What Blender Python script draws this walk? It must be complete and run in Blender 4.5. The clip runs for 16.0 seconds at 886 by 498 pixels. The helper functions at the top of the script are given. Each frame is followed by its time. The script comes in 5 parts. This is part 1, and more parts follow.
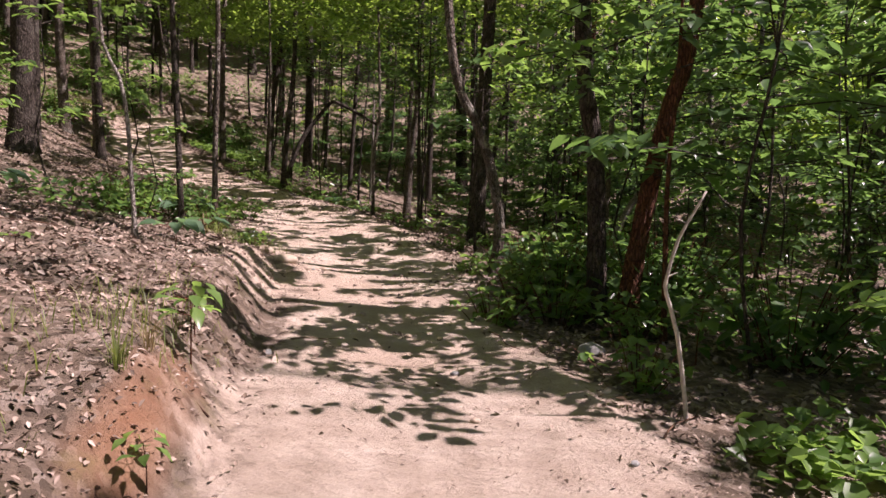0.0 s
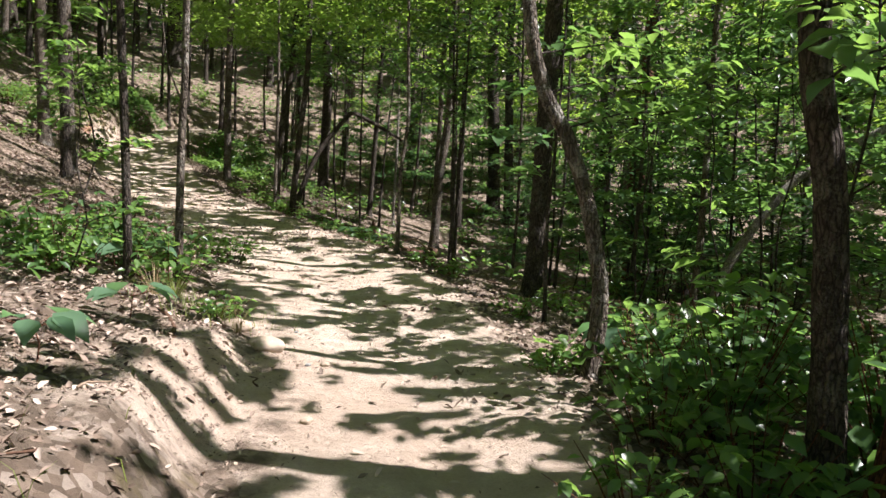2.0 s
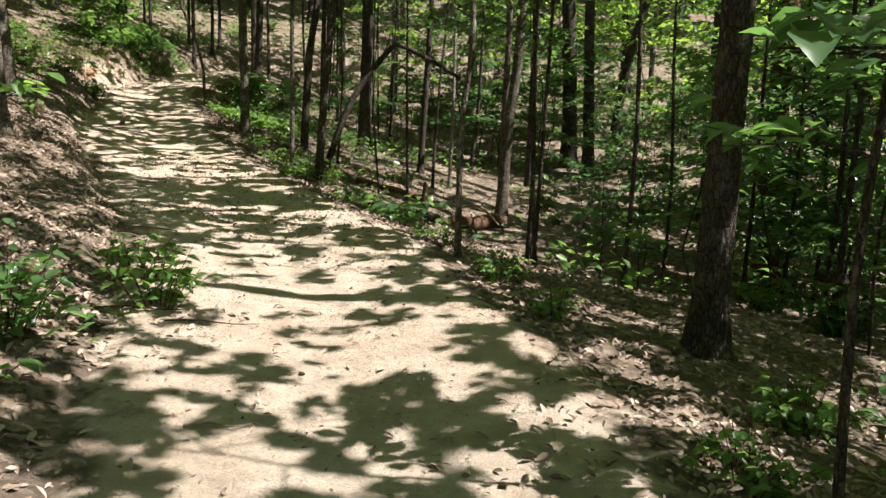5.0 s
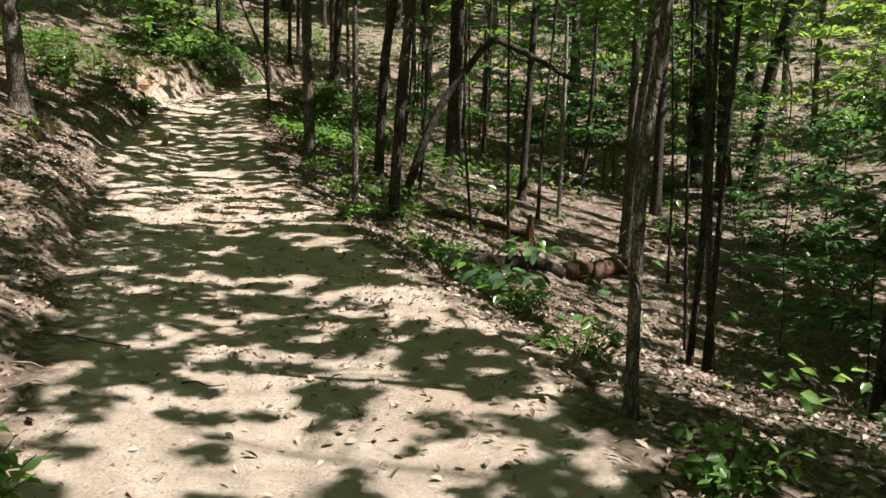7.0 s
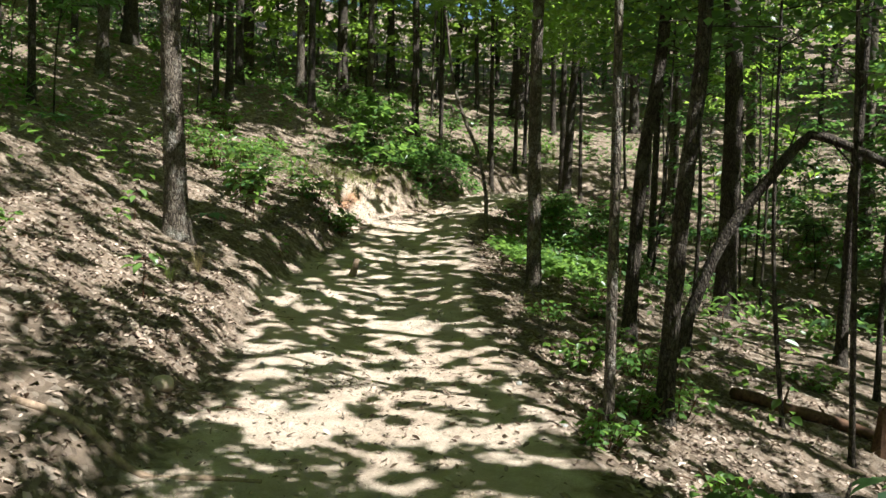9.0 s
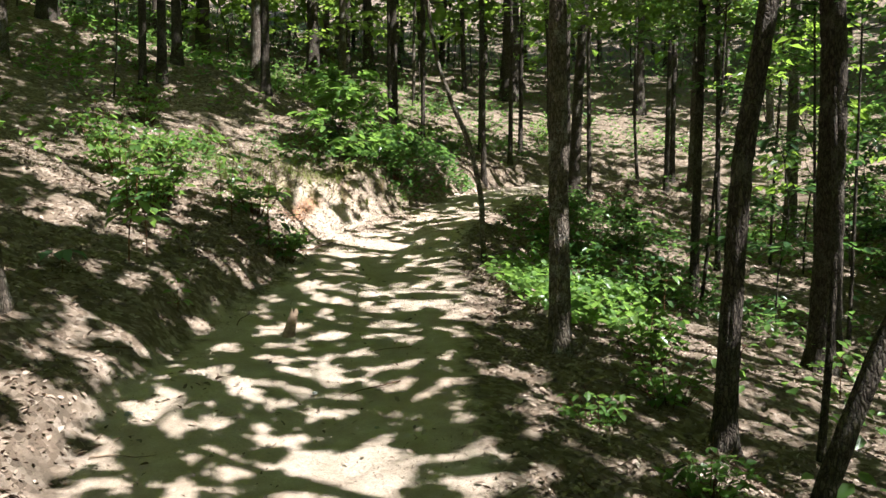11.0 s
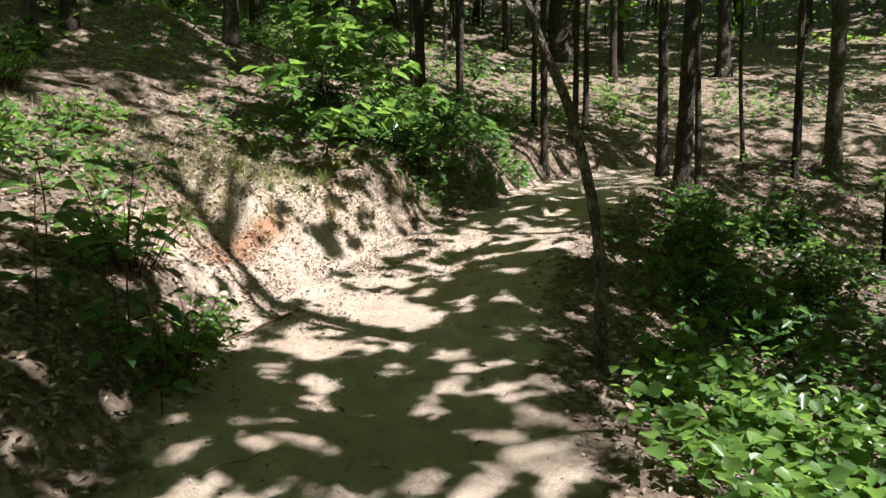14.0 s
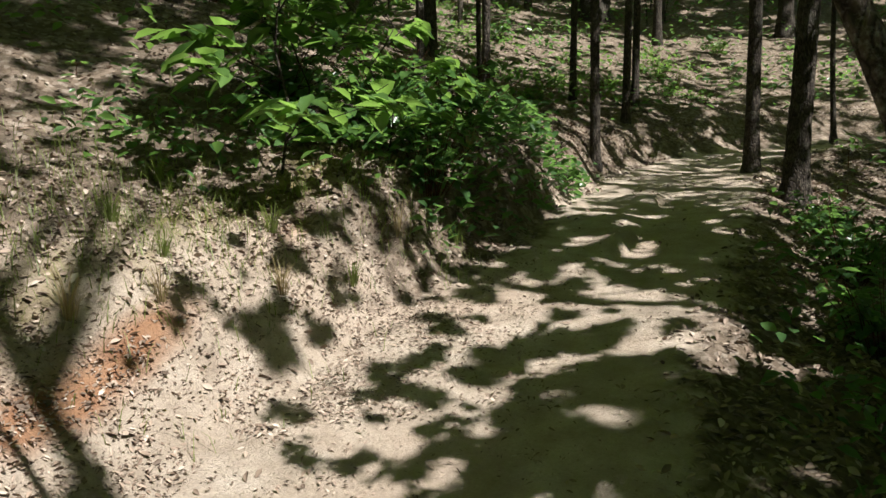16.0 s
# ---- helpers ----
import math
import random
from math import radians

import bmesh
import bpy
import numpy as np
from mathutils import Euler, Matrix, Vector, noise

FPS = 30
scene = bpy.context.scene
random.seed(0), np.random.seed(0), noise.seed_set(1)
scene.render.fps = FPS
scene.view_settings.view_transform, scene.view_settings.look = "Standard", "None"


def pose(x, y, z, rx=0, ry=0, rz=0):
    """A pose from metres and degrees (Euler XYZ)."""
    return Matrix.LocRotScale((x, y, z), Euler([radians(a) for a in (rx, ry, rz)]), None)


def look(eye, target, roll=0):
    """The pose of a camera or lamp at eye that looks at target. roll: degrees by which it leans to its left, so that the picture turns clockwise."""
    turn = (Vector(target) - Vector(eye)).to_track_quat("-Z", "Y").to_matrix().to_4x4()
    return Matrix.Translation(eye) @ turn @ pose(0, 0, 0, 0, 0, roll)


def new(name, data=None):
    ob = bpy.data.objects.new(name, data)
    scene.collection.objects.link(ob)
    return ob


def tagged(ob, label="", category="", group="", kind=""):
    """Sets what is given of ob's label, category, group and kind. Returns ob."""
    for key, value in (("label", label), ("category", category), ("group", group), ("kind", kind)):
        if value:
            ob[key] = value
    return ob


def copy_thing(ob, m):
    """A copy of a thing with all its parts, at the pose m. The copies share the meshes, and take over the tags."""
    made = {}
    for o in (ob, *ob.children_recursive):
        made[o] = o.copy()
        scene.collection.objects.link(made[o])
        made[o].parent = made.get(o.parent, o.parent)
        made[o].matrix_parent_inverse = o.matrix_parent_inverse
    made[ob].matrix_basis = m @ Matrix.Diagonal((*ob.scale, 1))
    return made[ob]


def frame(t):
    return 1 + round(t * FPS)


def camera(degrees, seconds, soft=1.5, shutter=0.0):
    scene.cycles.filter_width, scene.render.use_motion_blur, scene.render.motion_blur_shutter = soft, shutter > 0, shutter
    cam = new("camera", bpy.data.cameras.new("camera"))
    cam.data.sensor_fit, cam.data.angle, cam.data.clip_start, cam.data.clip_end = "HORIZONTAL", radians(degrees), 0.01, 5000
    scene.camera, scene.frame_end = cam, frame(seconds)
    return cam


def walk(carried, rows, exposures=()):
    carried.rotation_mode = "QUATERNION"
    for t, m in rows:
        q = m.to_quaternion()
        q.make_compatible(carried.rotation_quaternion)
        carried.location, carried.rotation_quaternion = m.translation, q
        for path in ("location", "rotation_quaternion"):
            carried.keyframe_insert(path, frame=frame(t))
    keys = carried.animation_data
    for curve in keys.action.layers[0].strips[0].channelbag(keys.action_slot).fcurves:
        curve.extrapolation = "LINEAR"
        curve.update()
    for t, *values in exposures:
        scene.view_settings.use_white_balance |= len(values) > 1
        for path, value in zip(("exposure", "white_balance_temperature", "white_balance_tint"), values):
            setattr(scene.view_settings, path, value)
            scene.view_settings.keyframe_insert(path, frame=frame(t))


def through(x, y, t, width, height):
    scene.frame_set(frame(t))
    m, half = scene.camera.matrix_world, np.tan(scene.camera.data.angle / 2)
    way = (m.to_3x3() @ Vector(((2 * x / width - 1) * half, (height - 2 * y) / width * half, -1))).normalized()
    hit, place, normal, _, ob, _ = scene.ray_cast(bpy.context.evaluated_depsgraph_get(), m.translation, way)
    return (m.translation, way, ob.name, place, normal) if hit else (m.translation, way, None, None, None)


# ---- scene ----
cam = camera(58.0, 16.0)
PATH = [
    (0, (0.251, 1.306, 1.391), (0.185, 3.296, 1.197), 1.97),
    (0.5, (0.169, 1.923, 1.426), (0.104, 3.907, 1.183), 4.38),
    (1, (0.108, 2.576, 1.478), (0.032, 4.566, 1.300), 4.37),
    (1.5, (0.024, 3.205, 1.500), (-0.053, 5.198, 1.351), 3.76),
    (2, (-0.120, 3.814, 1.511), (-0.237, 5.805, 1.356), 2.65),
    (2.5, (-0.227, 4.428, 1.509), (-0.266, 6.417, 1.296), 2.88),
    (3, (-0.303, 5.069, 1.561), (-0.300, 7.056, 1.337), 0.80),
    (3.5, (-0.355, 5.683, 1.575), (-0.353, 7.673, 1.381), -0.41),
    (4, (-0.418, 6.221, 1.580), (-0.440, 8.205, 1.331), 0.50),
    (4.5, (-0.487, 6.784, 1.595), (-0.563, 8.762, 1.305), 2.19),
    (4.7, (-0.520, 7.022, 1.620), (-0.670, 8.994, 1.322), 2.27),
    (6.8, (-1.126, 9.859, 1.788), (-1.565, 11.785, 1.472), 0.51),
    (7, (-1.226, 10.205, 1.772), (-1.697, 12.127, 1.483), 0.78),
    (7.5, (-1.420, 10.940, 1.845), (-1.988, 12.839, 1.578), 0.59),
    (8, (-1.782, 11.701, 1.884), (-2.502, 13.541, 1.579), 0.15),
    (8.5, (-2.092, 12.419, 1.977), (-3.079, 14.158, 1.945), 1.41),
    (9, (-2.488, 13.108, 2.039), (-3.479, 14.845, 2.002), 1.21),
    (9.2, (-2.610, 13.387, 2.100), (-3.598, 15.125, 2.060), 1.11),
    (11.3, (-4.221, 16.247, 2.465), (-5.177, 18.002, 2.397), -0.55),
    (11.5, (-4.403, 16.535, 2.495), (-5.353, 18.294, 2.447), -0.74),
    (12, (-4.851, 17.270, 2.578), (-5.805, 19.027, 2.545), -0.84),
    (12.5, (-5.213, 17.943, 2.674), (-6.152, 19.708, 2.652), -1.22),
    (13, (-5.680, 18.599, 2.751), (-6.678, 20.331, 2.697), -1.01),
    (13.5, (-6.060, 19.295, 2.851), (-7.051, 21.030, 2.759), -1.20),
    (14, (-6.512, 19.962, 2.931), (-7.541, 21.671, 2.786), -0.35),
    (14.5, (-6.843, 20.615, 3.032), (-7.878, 22.319, 2.881), -0.46),
    (15, (-7.243, 21.215, 3.094), (-8.317, 22.892, 2.915), -0.92),
    (15.5, (-7.649, 21.855, 3.249), (-8.719, 23.531, 3.037), -0.52),
    (16, (-8.106, 22.446, 3.381), (-9.155, 24.132, 3.146), -0.68),
]
walk(cam, [(t, look(eye, target, roll)) for t, eye, target, roll in PATH], [(0.0, 1.16, 6650, 40), (0.5, 1.2, 6600, 40), (1.0, 1.42, 6150, 32), (2.0, 1.58, 6250, 20), (4.0, 1.66, 6550, 13), (8.0, 1.42, 6350, 14), (9.0, 1.7, 6200, 8), (11.5, 1.9, 6200, 14), (12.5, 1.84, 6150, 17), (14.0, 1.58, 6250, 14), (15.0, 1.34, 6300, 11), (16.0, 1.16, 6300, 10)])

# ---------------------------------------------------------------- daylight
SUN_HIGH, SUN_TURN = radians(56), radians(90)      # height; compass bearing from north (y), clockwise
TO_SUN = Vector((math.sin(SUN_TURN) * math.cos(SUN_HIGH), math.cos(SUN_TURN) * math.cos(SUN_HIGH), math.sin(SUN_HIGH)))
world = bpy.data.worlds.new("sky")
scene.world = world
world.use_nodes = True
sky = world.node_tree.nodes.new("ShaderNodeTexSky")
sky.sky_type, sky.sun_disc, sky.sun_elevation, sky.sun_rotation = "NISHITA", False, SUN_HIGH, SUN_TURN
world.node_tree.links.new(sky.outputs[0], world.node_tree.nodes["Background"].inputs[0])
world.node_tree.nodes["Background"].inputs[1].default_value = 0.05
sun = new("sun", bpy.data.lights.new("sun", "SUN"))
sun.data.energy, sun.data.angle, sun.data.color = 5.0, radians(0.53), (1.0, 0.965, 0.91)
sun.matrix_world = look(TO_SUN * 60, (0, 0, 0))

# ---------------------------------------------------------------- materials


class Nodes:
    """A few shorthands for node trees."""

    def __init__(self, name):
        self.mat = bpy.data.materials.new(name)
        self.mat.use_nodes = True
        self.tree = self.mat.node_tree
        self.tree.nodes.clear()
        self.out = self.add("ShaderNodeOutputMaterial")

    def add(self, kind, **values):
        node = self.tree.nodes.new(kind)
        for key, value in values.items():
            setattr(node, key, value)
        return node

    def link(self, a, b):
        self.tree.links.new(a, b)

    def place(self, scale=(1, 1, 1)):
        geo, m = self.add("ShaderNodeTexCoord"), self.add("ShaderNodeMapping")
        m.inputs["Scale"].default_value = scale
        self.link(geo.outputs["Object"], m.inputs["Vector"])
        return m.outputs[0]

    def noise(self, at, scale, detail=4, rough=0.55):
        n = self.add("ShaderNodeTexNoise")
        n.inputs["Scale"].default_value, n.inputs["Detail"].default_value, n.inputs["Roughness"].default_value = scale, detail, rough
        self.link(at, n.inputs["Vector"])
        return n.outputs["Fac"]

    def cells(self, at, scale, feature="F1", out="Distance"):
        n = self.add("ShaderNodeTexVoronoi", feature=feature)
        n.inputs["Scale"].default_value = scale
        self.link(at, n.inputs["Vector"])
        return n.outputs[out]

    def ramp(self, fac, *stops):
        n = self.add("ShaderNodeValToRGB")
        while len(n.color_ramp.elements) < len(stops):
            n.color_ramp.elements.new(0.5)
        for e, (p, c) in zip(n.color_ramp.elements, stops):
            e.position, e.color = p, (*c, 1) if len(c) == 3 else c
        self.link(fac, n.inputs[0])
        return n.outputs[0]

    def mix(self, fac, a, b, how="MIX"):
        n = self.add("ShaderNodeMix", data_type="RGBA", blend_type=how)
        for i, v in ((0, fac), (6, a), (7, b)):
            if hasattr(v, "is_linked"):
                self.link(v, n.inputs[i])
            else:
                n.inputs[i].default_value = v if i == 0 else (*v, 1)
        return n.outputs[2]

    def maths(self, how, a, b=0.0):
        n = self.add("ShaderNodeMath", operation=how, use_clamp=False)
        for i, v in enumerate((a, b)):
            if hasattr(v, "is_linked"):
                self.link(v, n.inputs[i])
            else:
                n.inputs[i].default_value = v
        return n.outputs[0]

    def bump(self, height, strength, distance, over=None):
        n = self.add("ShaderNodeBump")
        n.inputs["Strength"].default_value, n.inputs["Distance"].default_value = strength, distance
        self.link(height, n.inputs["Height"])
        if over:
            self.link(over, n.inputs["Normal"])
        return n.outputs[0]

    def surface(self, colour, rough, normal=None, spec=0.3):
        n = self.add("ShaderNodeBsdfPrincipled")
        if hasattr(colour, "is_linked"):
            self.link(colour, n.inputs["Base Color"])
        else:
            n.inputs["Base Color"].default_value = (*colour, 1)
        if hasattr(rough, "is_linked"):
            self.link(rough, n.inputs["Roughness"])
        else:
            n.inputs["Roughness"].default_value = rough
        n.inputs["Specular IOR Level"].default_value = spec
        if normal:
            self.link(normal, n.inputs["Normal"])
        self.link(n.outputs[0], self.out.inputs[0])
        return n.outputs[0]


def ground_material():
    """Packed pale clay on the trail, red clay on the cut bank, humus and old leaves elsewhere."""
    n = Nodes("forest_ground")
    at = n.place()
    trail, clay = n.add("ShaderNodeAttribute", attribute_name="trail").outputs["Fac"], n.add("ShaderNodeAttribute", attribute_name="clay").outputs["Fac"]
    big, mid, fine = n.noise(at, 0.9, 3), n.noise(at, 6, 5), n.noise(at, 55, 4, 0.7)
    dirt = n.ramp(mid, (0.25, (0.33, 0.265, 0.205)), (0.55, (0.465, 0.385, 0.31)), (0.8, (0.575, 0.495, 0.415)))
    dirt = n.mix(n.ramp(big, (0.45, (0, 0, 0)), (0.7, (0.6, 0.6, 0.6))), dirt, (0.41, 0.31, 0.235))
    dirt = n.mix(0.35, dirt, n.ramp(fine, (0.3, (0.55, 0.55, 0.55)), (0.7, (1.15, 1.1, 1.05))), "MULTIPLY")
    leafy = n.cells(n.mix(0.06, at, n.add("ShaderNodeTexNoise").outputs["Color"]), 26, out="Color")
    hue = n.add("ShaderNodeSeparateColor")
    n.link(leafy, hue.inputs[0])
    litter = n.ramp(hue.outputs[0], (0.0, (0.09, 0.067, 0.048)), (0.35, (0.17, 0.123, 0.088)), (0.7, (0.275, 0.21, 0.158)), (1.0, (0.40, 0.33, 0.27)))
    litter = n.mix(n.ramp(mid, (0.35, (0.75, 0.75, 0.75)), (0.65, (0.1, 0.1, 0.1))), litter, (0.095, 0.075, 0.055))
    red = n.ramp(mid, (0.3, (0.25, 0.12, 0.065)), (0.6, (0.34, 0.19, 0.11)), (0.8, (0.40, 0.29, 0.19)))
    edge = n.maths("ADD", trail, n.maths("MULTIPLY", n.maths("SUBTRACT", mid, 0.5), 0.9))
    on = n.ramp(edge, (0.38, (0, 0, 0)), (0.62, (1, 1, 1)))
    soil = n.mix(on, litter, dirt)
    soil = n.mix(n.ramp(n.maths("ADD", clay, n.maths("MULTIPLY", n.maths("SUBTRACT", big, 0.5), 0.8)), (0.45, (0, 0, 0)), (0.7, (1, 1, 1))), soil, red)
    moss = n.add("ShaderNodeAttribute", attribute_name="moss").outputs["Fac"]
    green = n.ramp(mid, (0.3, (0.10, 0.085, 0.03)), (0.6, (0.20, 0.165, 0.06)), (0.8, (0.27, 0.20, 0.10)))
    soil = n.mix(n.ramp(n.maths("ADD", moss, n.maths("MULTIPLY", n.maths("SUBTRACT", n.noise(at, 4, 5, 0.7), 0.5), 1.2)), (0.45, (0, 0, 0)), (0.75, (0.85, 0.85, 0.85))), soil, green)
    speck = n.cells(at, 70)
    soil = n.mix(n.ramp(n.noise(at, 140, 3, 0.8), (0.52, (0, 0, 0)), (0.72, (0.45, 0.45, 0.45))), soil, (0.16, 0.125, 0.095))
    relief = n.bump(n.noise(at, 28, 8, 0.8), 0.9, 0.035)
    relief = n.bump(speck, 0.3, 0.006, relief)
    relief = n.bump(n.cells(at, 17), 0.35, 0.02, relief)
    n.surface(soil, 0.92, relief, 0.15)
    return n.mat


def leaf_material(name, dark, light, through, gloss=0.38, spread=1.0):
    """A thin leaf: a waxy face, and light that comes through it."""
    n = Nodes(name)
    rnd = n.add("ShaderNodeNewGeometry").outputs["Random Per Island"]
    face = n.ramp(rnd, (0.0, dark), (1.0, light))
    base = n.add("ShaderNodeBsdfPrincipled")
    n.link(face, base.inputs["Base Color"])
    base.inputs["Roughness"].default_value, base.inputs["Specular IOR Level"].default_value = gloss, 0.45
    glow = n.add("ShaderNodeBsdfTranslucent")
    n.link(n.ramp(rnd, (0.0, tuple(0.7 * c for c in through)), (1.0, through)), glow.inputs[0])
    m = n.add("ShaderNodeMixShader")
    m.inputs[0].default_value = 0.5
    n.link(base.outputs[0], m.inputs[1])
    n.link(glow.outputs[0], m.inputs[2])
    n.link(m.outputs[0], n.out.inputs[0])
    return n.mat


def dead_leaf_material(name="dead_leaf", pale=1.0):
    n = Nodes(name)
    rnd = n.add("ShaderNodeNewGeometry").outputs["Random Per Island"]
    c = n.ramp(rnd, (0.0, (0.085, 0.062, 0.046)), (0.35, (0.17, 0.125, 0.094)), (0.7, (0.27, 0.21, 0.165)), (0.9, (0.33, 0.265, 0.215)), (1.0, (0.42, 0.36, 0.305)))
    n.surface(n.mix(1.0, c, (pale, pale * 0.97, pale * 0.95), "MULTIPLY"), 0.7, None, 0.3)
    return n.mat


def bark_material(name, groove, ridge, lichen, scale=1.0, patch=0.35):
    """Furrowed bark: upright plates, darker cracks between them, flakes and blotches of lichen."""
    n = Nodes(name)
    even = n.place()
    warp = n.add("ShaderNodeTexNoise")
    warp.inputs["Scale"].default_value, warp.inputs["Detail"].default_value = 14, 3
    n.link(even, warp.inputs["Vector"])
    bent = n.add("ShaderNodeVectorMath", operation="MULTIPLY_ADD")
    n.link(warp.outputs["Color"], bent.inputs[0])
    bent.inputs[1].default_value = (0.035, 0.035, 0.09)
    n.link(even, bent.inputs[2])
    m = n.add("ShaderNodeMapping")
    m.inputs["Scale"].default_value = (scale, scale, 0.30 * scale)
    n.link(bent.outputs[0], m.inputs["Vector"])
    at = m.outputs[0]
    plates, flakes = n.noise(at, 60, 6, 0.7), n.noise(even, 110, 4, 0.7)
    crack = n.cells(at, 46, "DISTANCE_TO_EDGE")
    tone = n.add("ShaderNodeSeparateColor")
    n.link(n.cells(at, 46, out="Color"), tone.inputs[0])
    c = n.ramp(plates, (0.3, groove), (0.62, ridge))
    c = n.mix(0.6, c, n.ramp(tone.outputs[0], (0.0, (0.5, 0.48, 0.46)), (1.0, (1.35, 1.33, 1.3))), "MULTIPLY")
    c = n.mix(0.5, c, n.ramp(flakes, (0.35, (0.55, 0.53, 0.5)), (0.65, (1.3, 1.28, 1.25))), "MULTIPLY")
    c = n.mix(n.ramp(crack, (0.0, (0.85, 0.85, 0.85)), (0.16, (0, 0, 0))), c, tuple(0.45 * v for v in groove))
    blotch = n.maths("MULTIPLY", n.noise(even, 5, 5, 0.7), n.maths("ADD", flakes, 0.5))
    c = n.mix(n.ramp(blotch, (0.52, (0, 0, 0)), (0.66, (patch, patch, patch))), c, lichen)
    relief = n.bump(n.ramp(crack, (0.0, (0, 0, 0)), (0.25, (1, 1, 1))), 0.9, 0.012)
    relief = n.bump(plates, 0.7, 0.01, relief)
    relief = n.bump(flakes, 0.5, 0.004, relief)
    n.surface(c, 0.9, relief, 0.15)
    return n.mat


def wood_material(name, dark, light):
    n = Nodes(name)
    grain = n.noise(n.place((1, 1, 1)), 30, 6, 0.65)
    c = n.ramp(grain, (0.3, dark), (0.7, light))
    n.surface(c, 0.85, n.bump(grain, 0.6, 0.01), 0.2)
    return n.mat


def stone_material(name, a, b):
    n = Nodes(name)
    f = n.noise(n.place(), 14, 6, 0.65)
    n.surface(n.ramp(f, (0.3, a), (0.7, b)), 0.85, n.bump(f, 0.5, 0.02), 0.25)
    return n.mat


GROUND = ground_material()
LEAF_HIGH = leaf_material("canopy_leaf", (0.038, 0.085, 0.022), (0.10, 0.175, 0.04), (0.37, 0.57, 0.075), 0.36)
LEAF_LOW = leaf_material("understorey_leaf", (0.035, 0.085, 0.030), (0.085, 0.165, 0.055), (0.18, 0.34, 0.07), 0.30)
LEAF_BUSH = leaf_material("shrub_leaf", (0.05, 0.115, 0.032), (0.125, 0.22, 0.06), (0.26, 0.44, 0.08), 0.32)
LEAF_VINE = leaf_material("ground_vine_leaf", (0.06, 0.13, 0.035), (0.14, 0.24, 0.06), (0.26, 0.44, 0.08), 0.36)
LEAF_BLUE = leaf_material("broad_leaf", (0.05, 0.11, 0.06), (0.10, 0.18, 0.10), (0.14, 0.28, 0.10), 0.34)
# darker understorey leaf; some shade is put into its colour
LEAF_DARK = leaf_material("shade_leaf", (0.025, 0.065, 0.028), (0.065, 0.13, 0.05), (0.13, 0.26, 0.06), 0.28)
GRASS = leaf_material("grass_blade", (0.09, 0.13, 0.03), (0.22, 0.24, 0.08), (0.30, 0.38, 0.08), 0.5)
STRAW = leaf_material("dry_grass", (0.26, 0.19, 0.09), (0.45, 0.36, 0.20), (0.35, 0.28, 0.14), 0.6)
DEAD = dead_leaf_material()
DEAD_PALE = dead_leaf_material("pale_dead_leaf", 1.15)
BARK_DARK = bark_material("dark_bark", (0.028, 0.022, 0.018), (0.10, 0.083, 0.068), (0.20, 0.19, 0.16))
BARK_GREY = bark_material("grey_bark", (0.055, 0.043, 0.034), (0.185, 0.155, 0.125), (0.36, 0.35, 0.31), 1.0, 0.6)
BARK_RED = bark_material("red_brown_bark", (0.07, 0.03, 0.018), (0.20, 0.085, 0.048), (0.22, 0.17, 0.13), 1.0, 0.2)
BARK_PALE = bark_material("pale_bark", (0.16, 0.14, 0.12), (0.42, 0.39, 0.35), (0.55, 0.53, 0.49), 1.4, 0.5)
WOOD_OLD = wood_material("rotten_wood", (0.03, 0.017, 0.011), (0.13, 0.07, 0.042))
WOOD_PALE = wood_material("bleached_wood", (0.30, 0.26, 0.22), (0.55, 0.50, 0.44))
WOOD_BROWN = wood_material("brown_dead_wood", (0.11, 0.075, 0.05), (0.30, 0.22, 0.155))
STONE_TAN = stone_material("tan_stone", (0.25, 0.19, 0.135), (0.44, 0.36, 0.28))
STONE_GREY = stone_material("grey_stone", (0.13, 0.13, 0.12), (0.32, 0.32, 0.30))

# ---------------------------------------------------------------- lie of the land
# trail: centre x, centre y, half width, height
TRAIL = [
    (0.40, -8.0, 0.8, 0.24), (0.36, 0.0, 0.8, 0.28), (0.28, 3.7, 0.8, 0.36), (0.05, 5.0, 0.78, 0.40),
    (-0.26, 6.3, 0.72, 0.44), (-0.48, 7.9, 0.78, 0.50), (-1.02, 9.4, 0.88, 0.57), (-1.52, 10.8, 0.95, 0.65),
    (-2.55, 13.2, 1.05, 0.73), (-3.35, 14.4, 1.05, 0.80), (-4.45, 16.0, 1.0, 0.95), (-5.10, 17.0, 0.95, 1.06),
    (-6.35, 18.6, 1.0, 1.22), (-7.50, 20.6, 1.1, 1.50), (-8.30, 22.3, 0.95, 1.80), (-9.10, 23.6, 0.9, 2.00),
    (-9.60, 24.7, 0.85, 2.19), (-9.92, 26.0, 0.8, 2.43), (-9.95, 27.5, 0.75, 2.66), (-10.15, 29.0, 0.8, 2.86),
]
TRAIL += [(-10.6, 31.5, 0.8, 3.06), (-10.7, 34.0, 0.8, 3.28), (-9.2, 36.6, 0.8, 3.5), (-6.0, 38.6, 0.8, 3.6), (-1.0, 39.8, 0.8, 3.6), (8.0, 40.5, 0.8, 3.6)]
